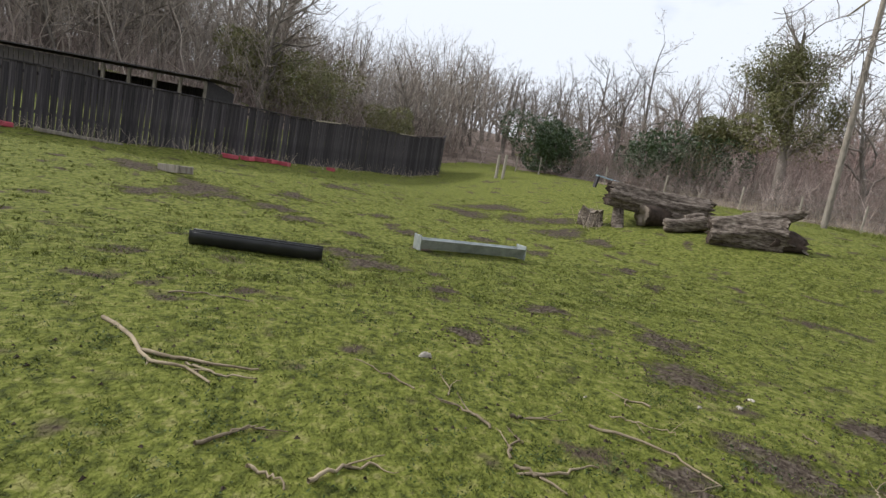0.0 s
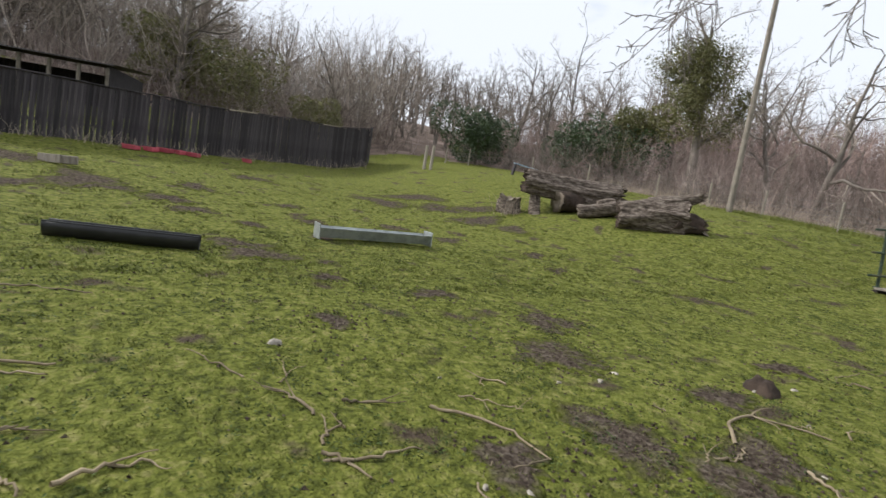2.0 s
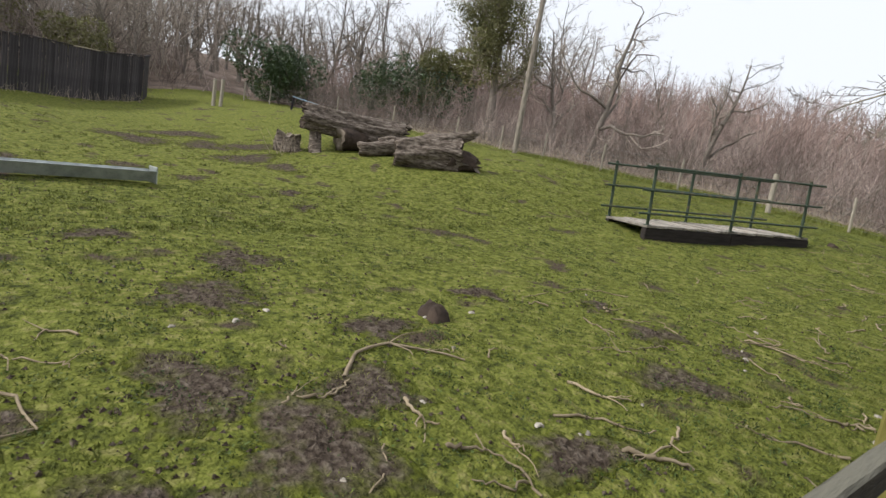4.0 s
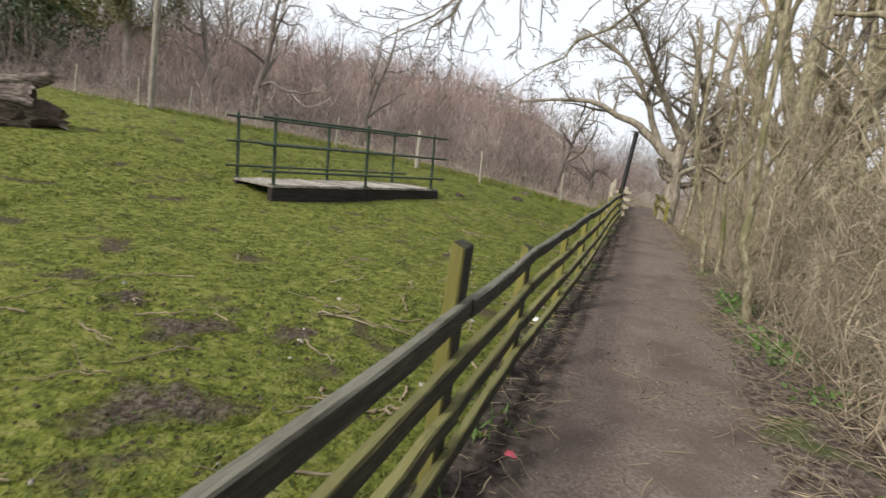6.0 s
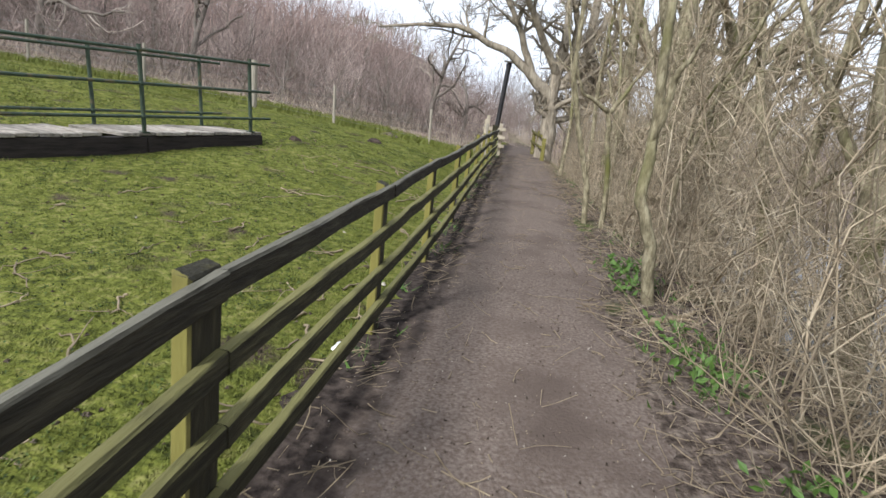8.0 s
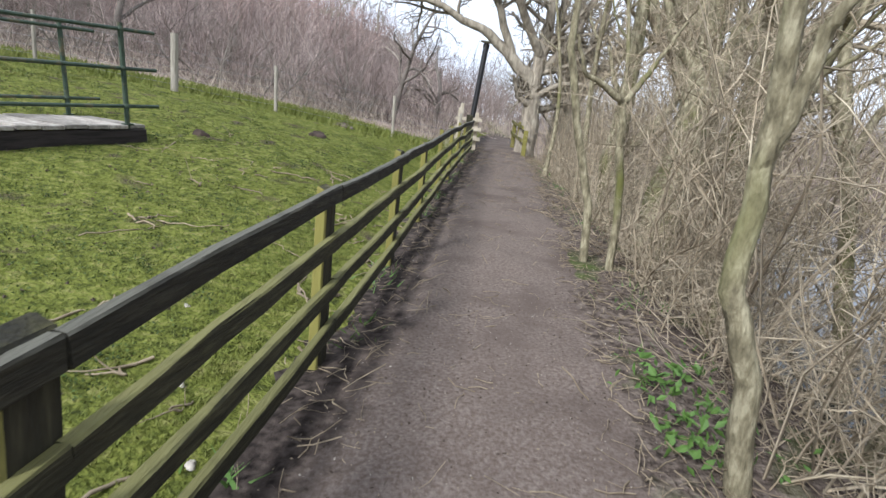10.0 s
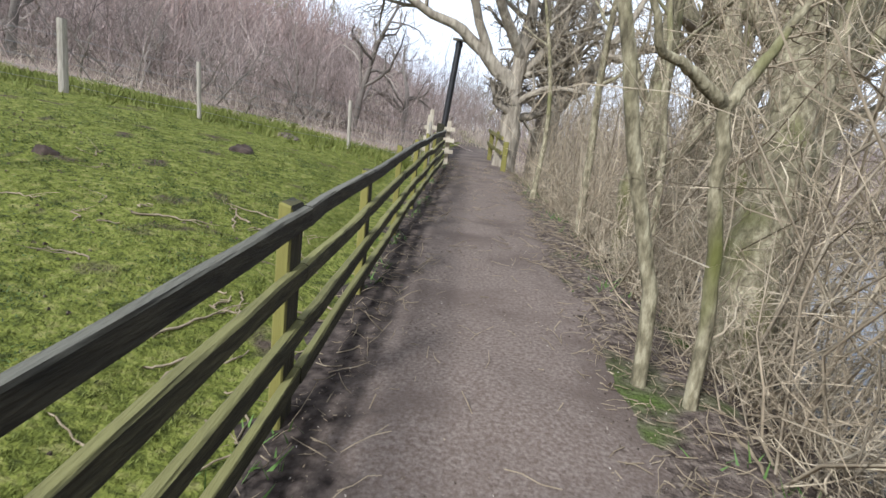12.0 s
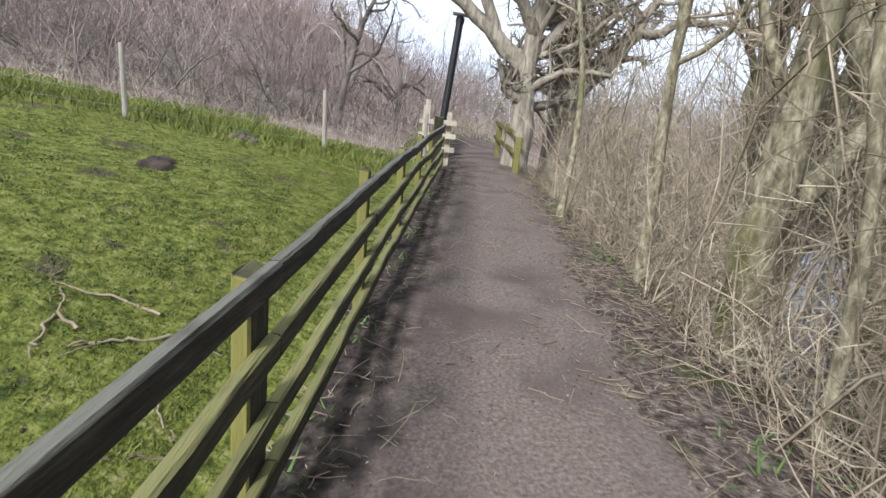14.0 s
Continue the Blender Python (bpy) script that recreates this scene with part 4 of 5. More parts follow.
def limb_tree(name, seed, limbs, mat, twig_mat, label, category="tree", counts=(9, 6, 5), droop=0.02, ratio=0.34, low=0.35, cap=0.2, wob=0.03, clear=None, thinnest=0.003):
    rng = np.random.default_rng(seed)
    base = Vector(limbs[0][0][0])
    ob = thing(name, pose(base.x, base.y, soil(base.x, base.y)), label, category)
    off = np.array([base.x, base.y, soil(base.x, base.y)])
    thick, thin = [], []
    for pts, r0, r1, twigs in limbs:
        p, r = limb(rng, np.array(pts) - off, r0, r1, wob=wob)
        thick.append((p, r, 9))
        if not twigs:
            continue
        length = np.array([np.linalg.norm(np.diff(p[0], axis=0), axis=1).sum()])
        for level, count in enumerate(counts):
            s, d, length, th = sprout(rng, p, r, length, count, low if not level else 0.15, 0.85, ratio if not level else 0.45, 0.5)
            th = np.minimum(th, cap * 0.55 ** level)
            p = wander(rng, s, d, length, 5 if level < 2 else 4, 0.22, -droop)
            r = np.maximum(th[:, None] * np.linspace(1, 0.4, p.shape[1])[None], thinnest)
            if clear:
                free = ~clear(p + off).any(1)
                p, r, length = p[free], r[free], length[free]
            thin.append((p, r, 4 if not level else 3))
    put("trunk", tube_mesh("trunk", thick), mat, ob)
    if thin:
        put("crown", tube_mesh("crown", thin), twig_mat, ob)
    return ob


g = soil(4.3, 7.2)
limb_tree("overhanging_tree", 81, [
    ([(4.3, 7.2, g - 0.2), (4.2, 7.3, 1.6), (4.0, 7.4, 3.2), (3.9, 7.6, 5.5)], 0.16, 0.05, True),
    ([(4.05, 7.4, 2.9), (2.6, 7.7, 3.7), (0.9, 8.0, 3.35), (-0.3, 8.2, 2.8), (-1.3, 8.6, 2.35)], 0.034, 0.004, True),
    ([(4.0, 7.45, 3.1), (2.8, 8.6, 3.7), (1.2, 9.6, 3.4), (0.2, 10.0, 2.8), (-0.5, 9.6, 2.25)], 0.032, 0.004, True),
    ([(4.0, 7.4, 3.3), (2.6, 6.4, 4.1), (0.6, 5.2, 4.1), (-1.0, 4.3, 3.5), (-2.1, 3.6, 2.8)], 0.034, 0.004, True),
    ([(4.1, 7.35, 2.6), (3.4, 8.8, 3.0), (2.9, 9.8, 3.1), (2.6, 10.8, 3.5)], 0.07, 0.02, True),
    ([(4.0, 7.4, 3.4), (2.2, 7.2, 4.2), (0.6, 7.6, 3.6), (-0.4, 8.1, 2.75), (-0.75, 8.3, 2.3)], 0.036, 0.005, True),
    ([(4.0, 7.4, 3.6), (1.8, 5.6, 4.6), (-0.6, 4.4, 4.2), (-1.9, 3.6, 3.2), (-2.6, 3.2, 2.85)], 0.036, 0.005, True),
], M_BARK_PALE, M_BARK_DARK, "leafless tree with long drooping twigs over the path", counts=(13, 6, 4), droop=0.07, ratio=0.17)


g = soil(2.95, 26.2)
limb_tree("oak_tree", 61, [
    ([(2.95, 26.2, g - 0.2), (2.92, 26.25, 1.9), (3.0, 26.3, 3.1), (3.2, 26.4, 5.0), (3.0, 26.6, 8.0)], 0.34, 0.07, True),
    ([(3.0, 26.3, 2.7), (2.3, 26.2, 3.4), (1.3, 26.2, 4.2), (-0.6, 26.0, 4.9), (-3.2, 25.8, 4.6)], 0.24, 0.03, True),
    ([(2.2, 26.2, 3.5), (1.6, 26.0, 4.9), (0.6, 25.8, 6.4), (-1.2, 25.6, 7.4)], 0.14, 0.03, True),
    ([(3.1, 26.35, 3.6), (2.0, 25.4, 5.2), (1.0, 24.2, 6.8), (0.2, 23.2, 7.6)], 0.15, 0.03, True),
    ([(3.1, 26.35, 3.2), (4.0, 26.4, 4.2), (4.6, 26.2, 6.0)], 0.16, 0.04, True),
], M_BARK_OAK, M_BARK_OAK, "large leafless oak with a thick limb reaching over the path", counts=(19, 9, 8), ratio=0.31, droop=0.0, low=0.2, clear=round_pipe, thinnest=0.0075)
g = soil(4.15, 27.6)
limb_tree("oak_tree", 62, [
    ([(4.15, 27.6, g - 0.2), (4.15, 27.6, 1.8), (4.3, 27.6, 3.0), (4.2, 27.7, 5.2), (4.4, 27.8, 8.5)], 0.47, 0.09, True),
    ([(4.25, 27.6, 2.5), (5.0, 27.4, 3.2), (5.7, 27.2, 4.4), (6.6, 27.0, 6.2)], 0.26, 0.05, True),
    ([(4.2, 27.6, 2.8), (3.7, 27.2, 4.0), (3.5, 26.8, 5.6), (2.6, 26.2, 7.6)], 0.22, 0.05, True),
    ([(5.3, 27.3, 3.8), (6.6, 26.6, 4.3), (8.0, 26.2, 4.2)], 0.14, 0.03, True),
    ([(4.3, 27.6, 3.2), (4.9, 27.2, 4.8), (5.0, 26.6, 7.2)], 0.2, 0.04, True),
], M_BARK_OAK, M_BARK_OAK, "massive leafless oak with sawn and spreading limbs beside the path", counts=(16, 8, 7), ratio=0.28, droop=0.0, low=0.3, thinnest=0.006)

# ---- trees of the bank, each with its own crooked trunk ----
def bank_tree(seed, x, y, trunk, r0, r1, limbs, label, counts=(9, 6, 4)):
    """A tree on the pond's bank: a trunk from the ground through the given points, and its limbs."""
    foot = [(x, y, soil(x, y) - 0.2)]
    return limb_tree("bank_tree", seed, [(foot + trunk, r0, r1, True)] + limbs, M_BARK_PALE, M_TWIG_TAN, label, counts=counts, droop=-0.02, ratio=0.30, low=0.22, cap=0.0075, wob=0.007, clear=low_over_path)


bank_tree(91, 2.45, 14.0, [(2.40, 14.00, 0.85), (2.20, 14.00, 1.45), (2.09, 14.00, 1.89), (2.01, 14.00, 2.21), (2.01, 14.20, 4.41)], 0.042, 0.03, [], "slender pale greenish trunk with a crooked bend at the path edge")
bank_tree(92, 2.65, 13.82, [(2.62, 13.83, 0.90), (2.53, 13.86, 1.50), (2.50, 13.86, 1.83)], 0.038, 0.032, [([(2.50, 13.86, 1.80), (2.30, 13.80, 1.92), (2.11, 13.75, 2.01), (2.00, 13.70, 2.29)], 0.034, 0.012, True), ([(2.50, 13.86, 1.80), (2.67, 13.90, 2.02), (2.82, 13.95, 2.29), (2.97, 14.00, 2.55)], 0.032, 0.012, True)], "young pale tree that forks at head height")
bank_tree(93, 2.48, 10.89, [(2.40, 10.92, 0.64), (2.27, 10.95, 0.99), (2.30, 11.00, 1.44), (2.27, 11.00, 2.03), (2.27, 11.20, 4.23)], 0.054, 0.034, [([(2.30, 11.00, 1.44), (2.36, 10.90, 1.93), (2.46, 10.80, 2.18)], 0.035, 0.012, True)], "pale mossy trunk with a kink above the nettles")
bank_tree(94, 3.22, 14.5, [(3.34, 14.75, 0.90), (3.55, 15.00, 1.55), (3.66, 15.30, 2.26), (3.72, 15.40, 2.73), (3.82, 15.60, 5.73)], 0.23, 0.10, [([(3.55, 15.00, 1.55), (3.81, 15.20, 2.19), (3.92, 15.20, 2.78), (3.90, 15.20, 3.22)], 0.10, 0.03, True), ([(3.66, 15.30, 2.26), (3.36, 15.50, 2.64), (3.17, 15.70, 3.36)], 0.09, 0.03, True)], "thick mossy leaning trunk on the pond bank", (12, 7, 4))
bank_tree(95, 3.39, 17.13, [(3.29, 17.00, 1.16), (3.35, 17.00, 1.83), (3.37, 17.00, 2.53), (3.37, 17.20, 5.53)], 0.17, 0.07, [([(3.29, 17.00, 1.16), (3.81, 17.20, 1.65), (4.17, 17.40, 2.09), (4.37, 17.50, 2.62)], 0.10, 0.03, True), ([(3.35, 17.00, 1.83), (3.19, 17.10, 2.25), (3.02, 17.20, 2.76)], 0.06, 0.02, True)], "stout greenish trunk with a long limb over the pond", (12, 7, 4))
bank_tree(96, 4.17, 10.90, [(4.03, 11.00, 1.05), (4.01, 11.20, 2.14), (3.99, 11.30, 3.15), (3.99, 11.50, 6.15)], 0.13, 0.06, [([(4.03, 11.00, 1.05), (4.41, 11.20, 1.63), (4.45, 11.40, 2.74)], 0.07, 0.02, True), ([(4.03, 11.00, 1.05), (3.72, 11.30, 1.90), (3.33, 11.60, 2.91)], 0.06, 0.02, True)], "forked grey-green trunk among the thicket", (11, 6, 4))


# ---- logs ----
def log_part(parent, name, a, b, r0, r1, seed, mat, hollow=0.0, rough=0.10, sides=28, rings=18, flare=0.0, label=""):
    """A lumpy log from a to b with furrows; hollow: the share of the radius that is open at its ends."""
    rng = np.random.default_rng(seed)
    a, b = np.array(a, float), np.array(b, float)
    along = unit(b - a)
    side = unit(np.cross(along, [0, 0, 1.0]))
    up = np.cross(side, along)
    t, ang = np.linspace(0, 1, rings), np.arange(sides) * 2 * np.pi / sides
    ph = rng.uniform(0, 6.28, 6)
    rad = (r0 + (r1 - r0) * t)[:, None] * (1 + rough * np.sin(2 * ang[None] + ph[0] + 1.5 * t[:, None]) + rough * 0.6 * np.sin(5 * ang[None] + ph[1] + 2 * np.sin(3 * t[:, None] + ph[2]))
                                           + rough * 0.35 * np.sin(11 * ang[None] + 3 * t[:, None] + ph[3]) + rng.normal(0, rough * 0.12, (rings, sides)))
    rad *= (1 + flare * (1 - t[:, None]) ** 4)
    mid = a + (b - a) * t[:, None] + up * (0.04 * np.sin(4 * t + ph[4]))[:, None]
    jag = rng.normal(0, 0.05, sides)
    v = mid[:, None] + rad[..., None] * (np.cos(ang)[None, :, None] * side + np.sin(ang)[None, :, None] * up)
    v[0] += along * jag[:, None]
    v[-1] += along * np.roll(jag, 5)[:, None] * 1.6
    idx = np.arange(rings * sides).reshape(rings, sides)
    nxt = np.roll(idx, -1, 1)
    quads = [np.stack([idx[:-1], nxt[:-1], nxt[1:], idx[1:]], -1).reshape(-1, 4)]
    verts = v.reshape(-1, 3)
    ends = []
    for e, sgn in ((0, 1), (rings - 1, -1)):
        inner = mid[e] + (v[e] - mid[e]) * max(hollow, 0.35)
        deep = mid[e] + (v[e] - mid[e]) * max(hollow, 0.35) * 0.9 + along * sgn * (0.7 if hollow else 0.02)
        i0 = len(verts)
        verts = np.concatenate([verts, inner, deep, deep.mean(0)[None]])
        ring_i, ring_d, c = np.arange(i0, i0 + sides), np.arange(i0 + sides, i0 + 2 * sides), i0 + 2 * sides
        n1, n2, n0 = np.roll(ring_i, -1), np.roll(ring_d, -1), nxt[e]
        ends.append(np.stack([idx[e], ring_i, n1, n0], -1)), ends.append(np.stack([ring_i, ring_d, n2, n1], -1))
        ends.append(np.stack([ring_d, np.full(sides, c), np.full(sides, c), n2], -1)[:, [0, 1, 3, 3]][:, :3])
    me = mesh_from(name, verts, [quads[0], np.concatenate([q for q in ends if q.shape[1] == 4]), np.concatenate([q for q in ends if q.shape[1] == 3])])
    me.materials.append(mat), me.materials.append(M_ROT if hollow else M_CUT)
    sides_n = len(quads[0])
    mi = np.zeros(len(me.polygons), np.int32)
    mi[sides_n:] = 1
    me.polygons.foreach_set("material_index", mi)
    return put(name, me, None, parent, label)


def on_soil(x, y, z):
    return (x, y, soil(x, y) + z)


hollow_log = thing("hollow_log", pose(0, 0, 0), "large hollow weathered fallen trunk lying in the pasture", "log")
log_part(hollow_log, "trunk", on_soil(-13.7, 9.45, 0.97), on_soil(-12.55, 12.1, 0.30), 0.31, 0.36, 1, M_LOG, hollow=0.72, rough=0.17, flare=0.12, sides=40, rings=34)
log_part(hollow_log, "snapped_limb", on_soil(-13.5, 9.75, 0.85), on_soil(-13.35, 9.72, -0.05), 0.11, 0.16, 2, M_LOG, hollow=0.4, rough=0.2, sides=16, rings=8)
log_part(hollow_log, "butt", on_soil(-13.05, 10.25, 0.30), on_soil(-13.0, 10.85, 0.30), 0.33, 0.34, 3, M_ROT, rough=0.07, sides=20, rings=6)
low_log = thing("split_log", pose(0, 0, 0), "short split length of weathered log beside the hollow trunk", "log")
log_part(low_log, "trunk", on_soil(-12.25, 10.45, 0.17), on_soil(-11.75, 11.35, 0.20), 0.21, 0.25, 4, M_LOG, rough=0.16, sides=20, rings=10)
log_part(low_log, "splinter", on_soil(-12.0, 10.95, 0.3), on_soil(-11.7, 11.3, 0.55), 0.14, 0.04, 5, M_LOG, rough=0.2, sides=10, rings=6)
furrowed_log = thing("furrowed_log", pose(0, 0, 0), "thick furrowed grey log with a broken fork at one end", "log")
log_part(furrowed_log, "trunk", on_soil(-10.75, 10.55, 0.33), on_soil(-9.75, 11.85, 0.33), 0.33, 0.42, 6, M_LOG, rough=0.15, hollow=0.45, sides=40, rings=28)
log_part(furrowed_log, "fork", on_soil(-10.3, 11.15, 0.55), on_soil(-9.55, 12.05, 0.98), 0.20, 0.09, 7, M_LOG, rough=0.2, sides=14, rings=9)
log_part(furrowed_log, "rotten_end", on_soil(-9.9, 11.7, 0.25), on_soil(-9.45, 12.15, 0.15), 0.33, 0.16, 8, M_ROT, rough=0.2, sides=18, rings=8)
round_stump = thing("tree_stump", pose(-14.0, 9.2, soil(-14.0, 9.2)), "low sawn tree stump beside the hollow trunk", "stump")
log_part(round_stump, "bole", (0, 0, -0.05), (0.04, 0, 0.42), 0.36, 0.30, 9, M_LOG, rough=0.12, sides=20, rings=6)
tray = thing("blue_cover", pose(-14.1, 9.75, soil(-14.1, 9.75) + 1.30, 4, 9, 64), "pale blue flat sheet lying over the hollow trunk", "cover")
bm = bmesh.new()
box(bm, (1.9, 0.62, 0.03), (0.5, 0.1, 0), bevel=0.008)
part("sheet", bm, M_BLUE, tray)
bm = bmesh.new()
box(bm, (0.05, 0.62, 0.35), (-0.40, 0.1, -0.19), bevel=0.005)
part("panel", bm, M_BOARD, tray, "dark upright panel")
scrub("dry_stalks", 15, 26, lambda rng, n: (-13.55 + rng.normal(0, 0.16, n), 8.95 + rng.normal(0, 0.16, n)), (0.4, 0.85), M_STRAW, "tuft of pale dry stalks beside the stump", "stalks", side=0, lean=0.35, r=0.008)

# ---- troughs ----
def trough_black(x0, y0, x1, y1):
    a = math.degrees(math.atan2(y1 - y0, x1 - x0))
    ln = math.hypot(x1 - x0, y1 - y0)
    ob = thing("feed_trough", pose(x0, y0, soil(x0, y0) + 0.125, 0, -math.degrees(math.atan2(soil(x1, y1) - soil(x0, y0), ln)), a), "black half-round plastic feed trough on the grass", "trough")
    xs = np.linspace(0, ln, 9)
    ang = np.radians(np.linspace(-205, 25, 22))
    rings = []
    for r in (0.135, 0.122):
        rings.append(np.stack([np.broadcast_to(xs[:, None], (9, 22)), np.broadcast_to(r * np.cos(ang), (9, 22)), np.broadcast_to(r * np.sin(ang), (9, 22))], -1))
    n = 9 * 22
    o, i = np.arange(n).reshape(9, 22), n + np.arange(n).reshape(9, 22)
    q = lambda a_, b_, c_, d_: np.stack([a_, b_, c_, d_], -1).reshape(-1, 4)
    faces = np.concatenate([q(o[:-1, :-1], o[1:, :-1], o[1:, 1:], o[:-1, 1:]), q(i[:-1, :-1], i[:-1, 1:], i[1:, 1:], i[1:, :-1]),
                            q(o[:-1, 0], i[:-1, 0], i[1:, 0], o[1:, 0]), q(o[:-1, -1], o[1:, -1], i[1:, -1], i[:-1, -1]),
                            q(o[0, :-1], o[0, 1:], i[0, 1:], i[0, :-1]), q(o[-1, :-1], i[-1, :-1], i[-1, 1:], o[-1, 1:])])
    put("channel", mesh_from("channel", np.concatenate([r.reshape(-1, 3) for r in rings]), [faces]), M_BLACK, ob)
    pts = np.stack([xs, 0.128 * np.cos(ang[0]) * np.ones(9), 0.128 * np.sin(ang[0]) * np.ones(9)], -1)[None]
    put("rim", tube_mesh("rim", [(pts, np.full((1, 9), 0.014), 6)]), M_BLACK, ob)


trough_black(-7.50, -0.86, -7.36, 0.80)
tx0, ty0, tx1, ty1 = -9.15, 2.62, -9.32, 4.75
tl = math.hypot(tx1 - tx0, ty1 - ty0)
grey_trough = thing("feed_trough", pose(tx0, ty0, soil(tx0, ty0) + 0.02, 0, -1.2, math.degrees(math.atan2(ty1 - ty0, tx1 - tx0))), "galvanised metal feed trough with end feet on the grass", "trough")
for s, w in ((-1, 0.012), (1, 0.012)):
    bm = bmesh.new()
    box(bm, (tl, w, 0.19), (tl / 2, s * 0.11, 0.14), m=None)
    bmesh.ops.rotate(bm, verts=bm.verts, cent=(0, s * 0.06, 0.06), matrix=Matrix.Rotation(radians(-24 * s), 3, "X"))
    part("side", bm, M_GALV, grey_trough)
bm = bmesh.new()
box(bm, (tl, 0.14, 0.012), (tl / 2, 0, 0.055))
part("base", bm, M_GALV, grey_trough)
for x in (0, tl):
    bm = bmesh.new()
    box(bm, (0.02, 0.36, 0.27), (x, 0, 0.125), bevel=0.006)
    part("end_plate", bm, M_GALV, grey_trough)

# ---- things along the palisade ----
rr = random.Random(33)
for x, y, w in ((-18.62, -1.25, 0.42), (-18.9, -0.75, 0.38), (-19.15, -0.38, 0.40), (-19.45, 0.0, 0.30), (-19.7, 0.4, 0.42), (-21.4, 2.2, 0.30), (-16.8, -6.6, 0.45)):
    ob = thing("red_tub", pose(x, y, soil(x, y), rr.uniform(-5, 5), 0, rr.uniform(40, 75)), "low faded red plastic tub beside the board fence", "tub", "red tubs")
    bm = bmesh.new()
    box(bm, (w, 0.28, 0.13), (0, 0, 0.065), bevel=0.02)
    top = [f for f in bm.faces if f.normal.z > 0.9]
    bmesh.ops.inset_region(bm, faces=top, thickness=0.03)
    bmesh.ops.translate(bm, verts=list({v for f in top for v in f.verts}), vec=(0, 0, -0.09))
    part("body", bm, M_RED, ob)
    bm = bmesh.new()
    box(bm, (w + 0.04, 0.03, 0.03), (0, -0.15, 0.125), bevel=0.008)
    part("rim", bm, M_RED, ob)
beam = thing("timber_beam", pose(-16.9, -4.9, soil(-16.9, -4.9) + 0.05, 0, 2, 112), "long grey timber lying in the grass", "timber")
bm = bmesh.new()
box(bm, (2.0, 0.16, 0.10), bevel=0.012)
part("beam", bm, M_TIMBER, beam)
block = thing("wooden_frame", pose(-14.0, -2.1, soil(-14.0, -2.1) + 0.09, 0, -3, 40), "small weathered wooden box frame on muddy grass", "box")
for y in (-0.16, 0.16):
    bm = bmesh.new()
    box(bm, (0.85, 0.05, 0.18), (0, y, 0), bevel=0.008)
    part("side_board", bm, M_TIMBER, block)
for x in (-0.40, 0.40):
    bm = bmesh.new()
    box(bm, (0.05, 0.27, 0.16), (x, 0, -0.005), bevel=0.008)
    part("end_board", bm, M_TIMBER, block)
scrub("dead_weeds", 16, 520, lambda rng, n: (lambda k: (k[:, 0] + rng.normal(0.35, 0.25, n), k[:, 1] + rng.normal(0, 0.3, n)))(np.array([p[:2] for p in along_line(PALISADE, 0.2)])[rng.integers(0, 130, n)]), (0.2, 0.6), M_STRAW,
      "dry brown weeds along the foot of the board fence", "weeds", side=2, fine=0, lean=0.5, r=0.007)
for k, (x, y) in enumerate(((-26.6, 11.3), (-26.2, 11.5))):
    ob = thing("gate_post", pose(x, y, soil(x, y), 0, 2 * k, 20), "weathered wooden gate post at the pasture corner", "post", "corner posts")
    bm = bmesh.new()
    box(bm, (0.13, 0.13, 1.6), (0, 0, 0.45), bevel=0.015)
    part("shaft", bm, M_STAKE, ob)

# ---- end of the path fence ----
stile = thing("stile", pose(0.98, 24.7, soil(0.98, 24.7), 0, 0, 3), "pale new timber stile posts and rails beside the path", "stile")
for x, y, h in ((-0.1, 0.0, 1.30), (0.35, 0.1, 1.05), (0.42, 1.3, 1.1), (-0.12, 1.2, 1.2)):
    bm = bmesh.new()
    box(bm, (0.10, 0.10, h + 0.3), (x, y, (h - 0.3) / 2), bevel=0.008)
    part("post", bm, M_PALE, stile)
for z in (0.35, 0.62, 0.88):
    bm = bmesh.new()
    box(bm, (0.75, 0.035, 0.10), (0.12, -0.07, z), bevel=0.005)
    part("rail", bm, M_PALE, stile)
parapet = thing("mossy_railing", pose(2.78, 24.9, soil(2.78, 24.9), 0, 0, 0), "short mossy green timber railing beside the path", "railing")
for y, h in ((0, 0.75), (1.5, 1.0), (3.0, 1.0)):
    bm = bmesh.new()
    box(bm, (0.13, 0.13, h + 0.3), (-y * 0.04, y, (h - 0.3) / 2), bevel=0.012)
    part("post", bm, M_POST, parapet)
for z in (0.55, 0.92):
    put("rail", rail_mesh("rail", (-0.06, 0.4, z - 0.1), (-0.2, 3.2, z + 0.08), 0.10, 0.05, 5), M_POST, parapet)

